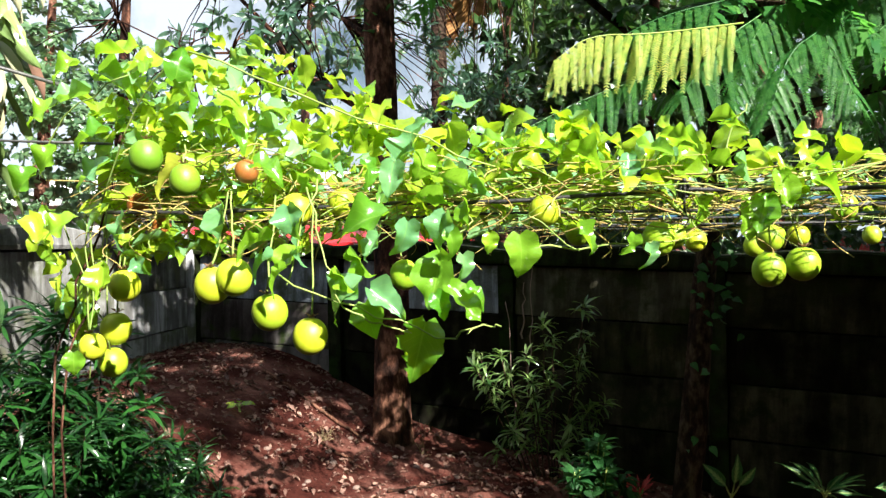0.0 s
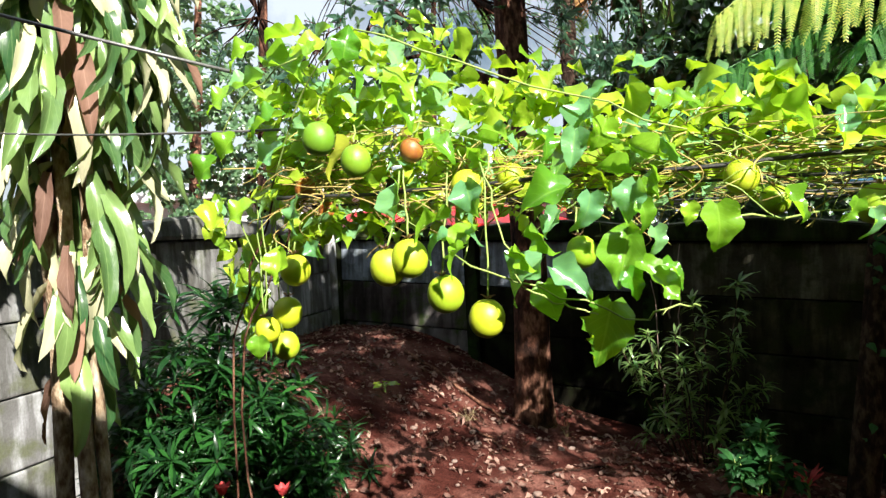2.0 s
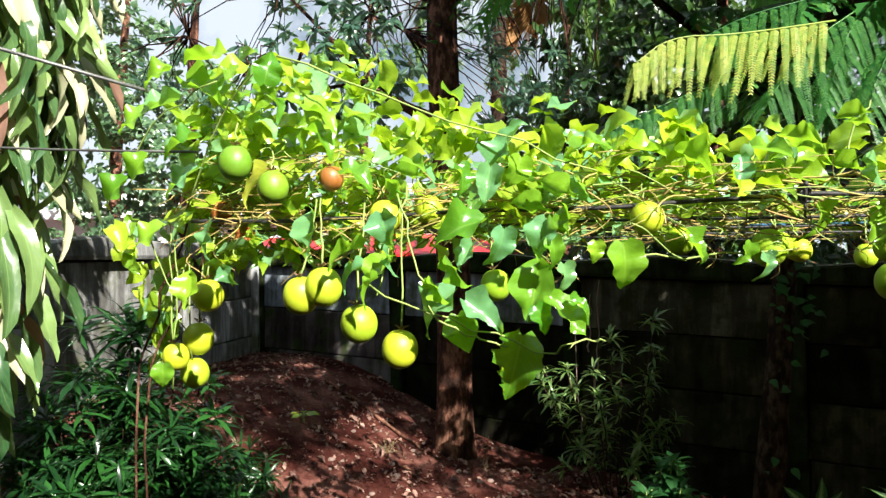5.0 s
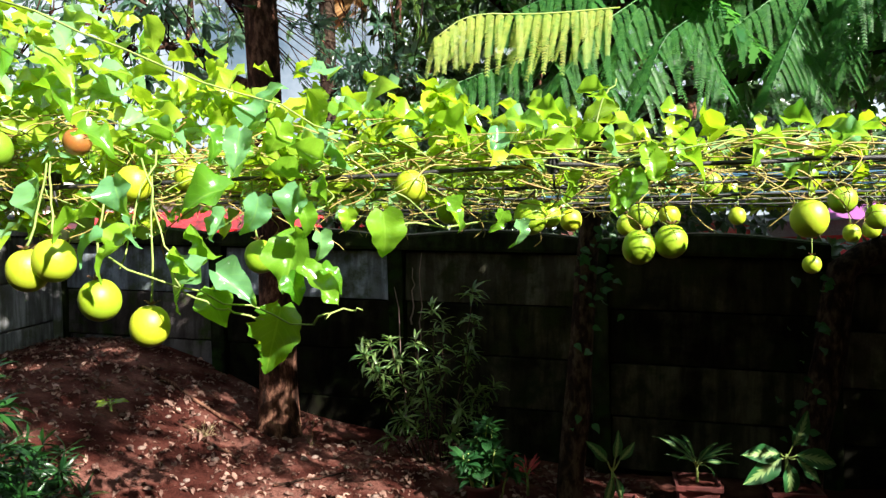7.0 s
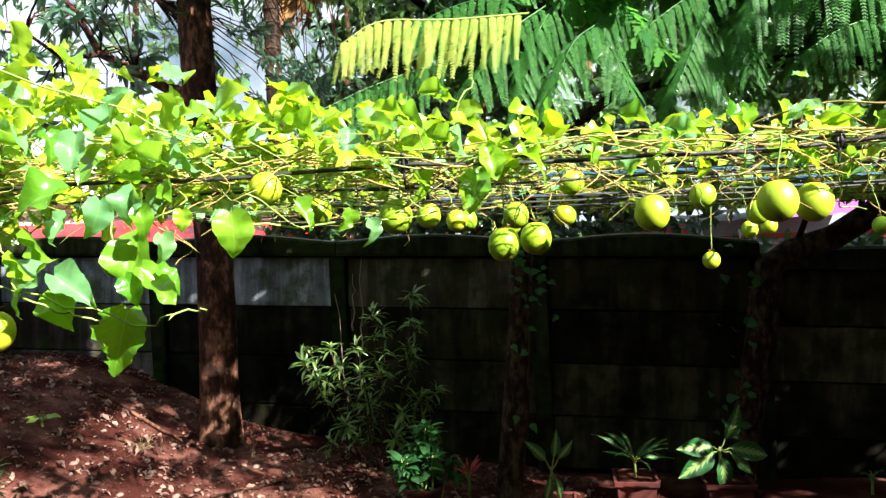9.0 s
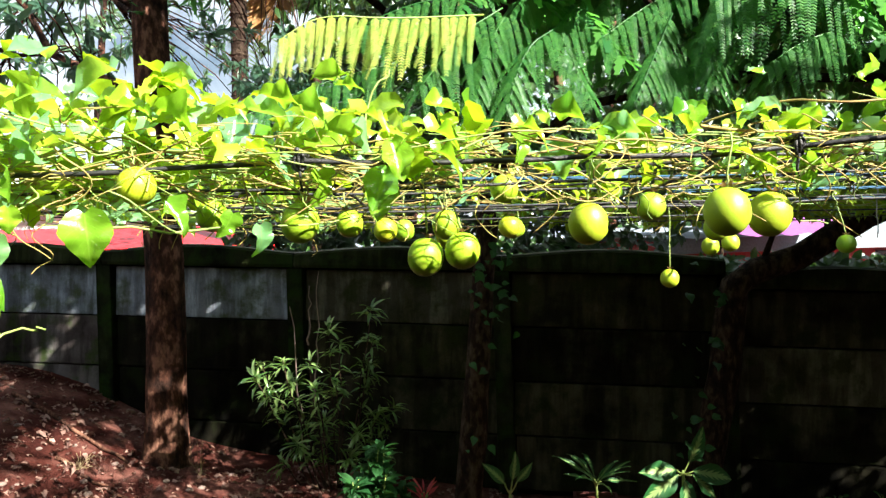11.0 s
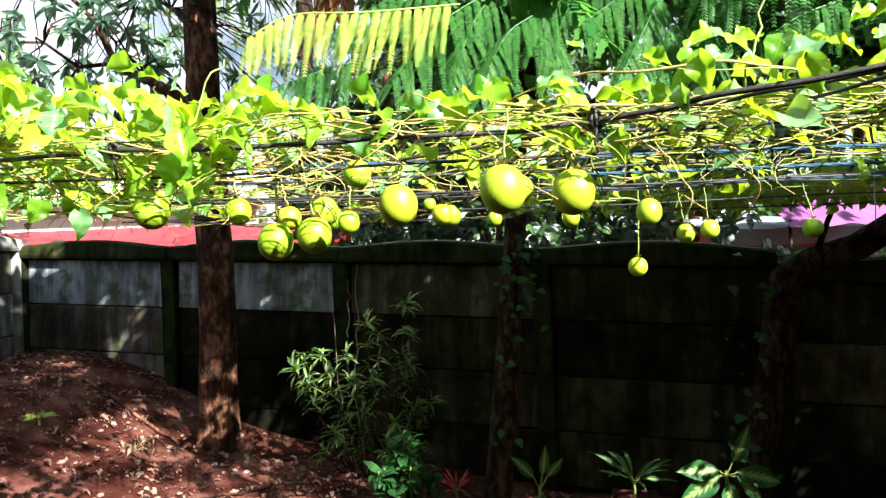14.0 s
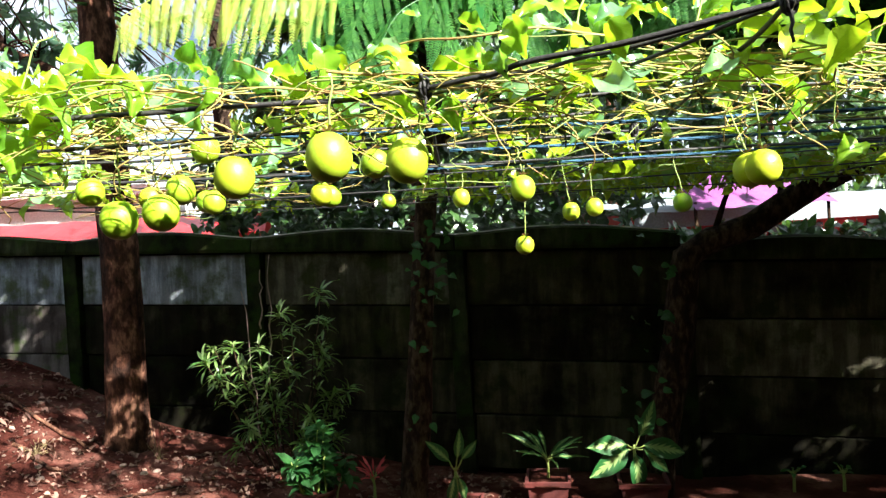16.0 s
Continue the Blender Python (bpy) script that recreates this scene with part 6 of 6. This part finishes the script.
    show = [blade(0.094, (0.078, 0.066, 0.085, 0.070, 0.080)[s], ("heart", "heart", "heart", "heart", "lobed")[s], (0.35, 0.9, 0.5, 0.65, 0.7)[s], (0.45, 0.15, 0.35, 0.6, -0.15)[s], 0.125, 11 * s + 3, 14, 3, (0.15, -0.2, 0.1, 0.3, 0.0)[s]) for s in range(5)]
    gnawed = Soup().add(blade(0.11, 0.085, "heart", 0.55, 0.25, 0.07, 5, 26, 3, 0.2, 0.5)).mesh("leaf", M_vine)
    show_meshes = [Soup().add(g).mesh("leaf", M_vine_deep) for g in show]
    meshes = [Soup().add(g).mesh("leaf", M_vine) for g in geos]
    yellow = [Soup().add(g).mesh("yellow_leaf", M_yellow) for g in geos[:3]]
    count = 0
    for k, (x, y, z, ln, tip, tilt) in enumerate(HANGING_LEAVES + HANGING_LEAVES_2 + HANGING_LEAVES_3 + EDGE_LEAVES + EDGE_LEAVES_2 + MOUND_LEAVES + MOUND_LEAVES_2 + MIDDLE_LEAVES + MIDDLE_LEAVES_2 + FAR_END_LEAVES + FAR_END_LEAVES_2 + NEAR_END_LEAVES):
        a, t = radians(tip), radians(tilt)
        d = Vector((math.cos(a), -0.35 * math.sin(t), -math.sin(a)))
        nrm = Vector((rng.uniform(-0.5, 0.65), -math.cos(t), math.sin(t) + rng.uniform(-0.1, 0.6) + (0.7 if tilt >= 30 else 0.0)))
        nrm = nrm.normalized() + sun_to * 0.45
        if open_to_sun(Vector((x, y, z))):
            nrm = nrm - sun_to * nrm.dot(sun_to)
        m = aim((x, y, z), d, nrm, rng.uniform(-0.2, 0.2), 0.93 * ln / 0.1)
        m = m @ Matrix.Translation((0, -0.05, 0))
        is_yellow = rng.random() < 0.02
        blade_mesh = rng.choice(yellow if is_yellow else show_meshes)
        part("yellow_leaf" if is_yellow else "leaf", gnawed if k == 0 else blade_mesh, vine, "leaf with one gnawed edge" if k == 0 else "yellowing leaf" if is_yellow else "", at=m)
        green.add(tube([m @ Vector((0, 0, 0)), m @ Vector((0, -0.02, 0.004))], 0.001, 0.001, 4))
        count += 1
    rest = Soup()
    small = [blade(0.1, 0.072, ("heart", "heart", "oval", "heart")[s], 0.55, 0.35, 0.09, 3 * s, 9, 2, 0.4 * s - 0.5) for s in range(4)]

    def canopy_leaf(p, size, upness, single):
        if open_to_sun(p):
            return
        az = rng.uniform(0, 6.28)
        d = Vector((math.cos(az), math.sin(az) - 0.35, rng.uniform(-0.7, 0.25)))
        nrm = Vector((rng.gauss(0.15, 0.45), rng.gauss(-0.35, 0.4), upness))
        m = aim(p, d, nrm, rng.uniform(-0.3, 0.3), size / 0.1)
        if single:
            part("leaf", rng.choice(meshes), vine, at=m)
        else:
            rest.add(rng.choice(small), m)

    # lush front edge, thick at the near corner and thinning along the trellis
    for k in range(1950):
        u = -1.25 + 4.6 * rng.random() ** 1.75
        v = abs(rng.gauss(0, 0.30))
        lush = max(0.0, min(1.0, (0.9 - u) / 1.6))
        if rng.random() > (0.35 if u < 1.1 else 0.18) + 0.65 * lush:
            continue
        rise = 0.06 + 0.11 * lush + 0.15 * math.exp(-((u + 1.0) / 0.3) ** 2)
        z = rng.uniform(-0.02 - 0.08 * max(0.0, min(1.0, -u - 0.1)), rise) if rng.random() < 0.7 else rng.uniform(0, rise * 1.3)
        single = count < 290
        canopy_leaf(trellis_at(u, v - 0.04, z), rng.uniform(0.04, 0.095), 0.9, single)
        count += single
    # the skirt of small leaves hanging round the main stems
    for k in range(80):
        z = rng.uniform(-0.36, 0.02)
        w = 0.07 + 0.30 * (z + 0.36)
        p = Vector((-0.86 + rng.uniform(-w, w), 1.76 + rng.uniform(-0.03, 0.12), TZ + z))
        if all((Vector(f[:3]) - p).xz.length > 0.06 for f in CORNER_FRUITS):
            d = Vector((rng.uniform(-0.7, 0.7), -0.3, rng.uniform(-1.0, -0.2)))
            rest.add(rng.choice(small), aim(p, d, (rng.gauss(0.1, 0.5), -0.8, 0.5), rng.uniform(-0.4, 0.4), rng.uniform(0.45, 0.8)))
    # shoots standing over the end where the cables run towards the house
    for k in range(95):
        u, v = rng.uniform(1.0, 2.9), rng.uniform(-0.35, 0.25)
        canopy_leaf(trellis_at(u, v, rng.uniform(0.0, 0.10 + 0.10 * (u - 1.0))), rng.uniform(0.05, 0.10), 0.8, False)
    # the roof of leaves behind
    for k in range(9600):
        u, v = rng.uniform(-1.1, 7.4), rng.uniform(0.3, 4.2)
        thin = max(0.0, min(1.0, (1.6 - u) / 1.2))
        if noise.noise((u * 1.7, v * 1.7, 1)) < -0.75 + 0.75 * thin or (math.hypot(u - 0.15, v - 2.0) < 0.8 and rng.random() < 0.75) or (u > 0.7 and rng.random() < (0.95 if v < 2.2 else 0.42)) or rng.random() < 0.55 * thin or (u < 1.6 and v > 3.3):
            continue
        canopy_leaf(trellis_at(u, v, rng.uniform(0.0, 0.14)), rng.uniform(0.06, 0.115), 1.2, False)
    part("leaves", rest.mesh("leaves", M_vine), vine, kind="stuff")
    return vine


passion_vine()

# ---- fruits ----


def fruits():
    rng = random.Random(161)
    rind = {rind_kind: [Soup().add(globe(0.5, 16, 22, lg)).mesh("rind", (M_fruit, M_ripe, M_shaded_fruit)[rind_kind]) for lg in (1.0, 1.03, 1.06)] for rind_kind in (0, 1, 2)}
    sepal = Soup()
    for k in range(5):
        a = k * 1.257
        sepal.add(blade(0.22, 0.10, "oval", 0.4, -0.2, 0.1, k, 4, 1), aim((0, 0, -0.005), (math.cos(a), math.sin(a), 0.35), (0, 0, 1)))
    sepal_me = sepal.mesh("calyx", M_dry)
    for x, y, z, d, rind_kind in CORNER_FRUITS + SPRAY_FRUITS + MIDDLE_FRUITS + FAR_FRUITS:
        lab = ("round green-yellow passion fruit hanging from the vine", "ripening orange-brown passion fruit hanging in the vine", "deep green passion fruit among the leaves, shade in its colour")[rind_kind]
        tilt = pose(0, 0, 0, rng.uniform(-12, 12), rng.uniform(-12, 12), rng.uniform(0, 360))
        top = Vector((x, y, z)) - tilt @ Vector((0, 0, -0.5 * d))
        ob = thing("passion_fruit", rng.choice(rind[rind_kind]), lab, "fruit", "passion fruits on the vine", at=Matrix.Translation(top) @ tilt)
        ob.scale = (d, d, d)
        back = ob.matrix_basis.inverted()
        up = max(TZ + 0.01, top.z + 0.04)
        line = bezier(top - Vector((0, 0, 0.002)), (x + rng.uniform(-0.03, 0.03), y + rng.uniform(0, 0.04), up), rng.uniform(-0.01, 0.01), 6, 0.003, rng)
        part("stalk", Soup().add(tube([back @ p for p in line], 0.0022 / d, 0.0016 / d, 6)).mesh("stalk", M_green_stem), ob, "thin green stalk")
        part("calyx", sepal_me, ob, "dry brown calyx")


fruits()
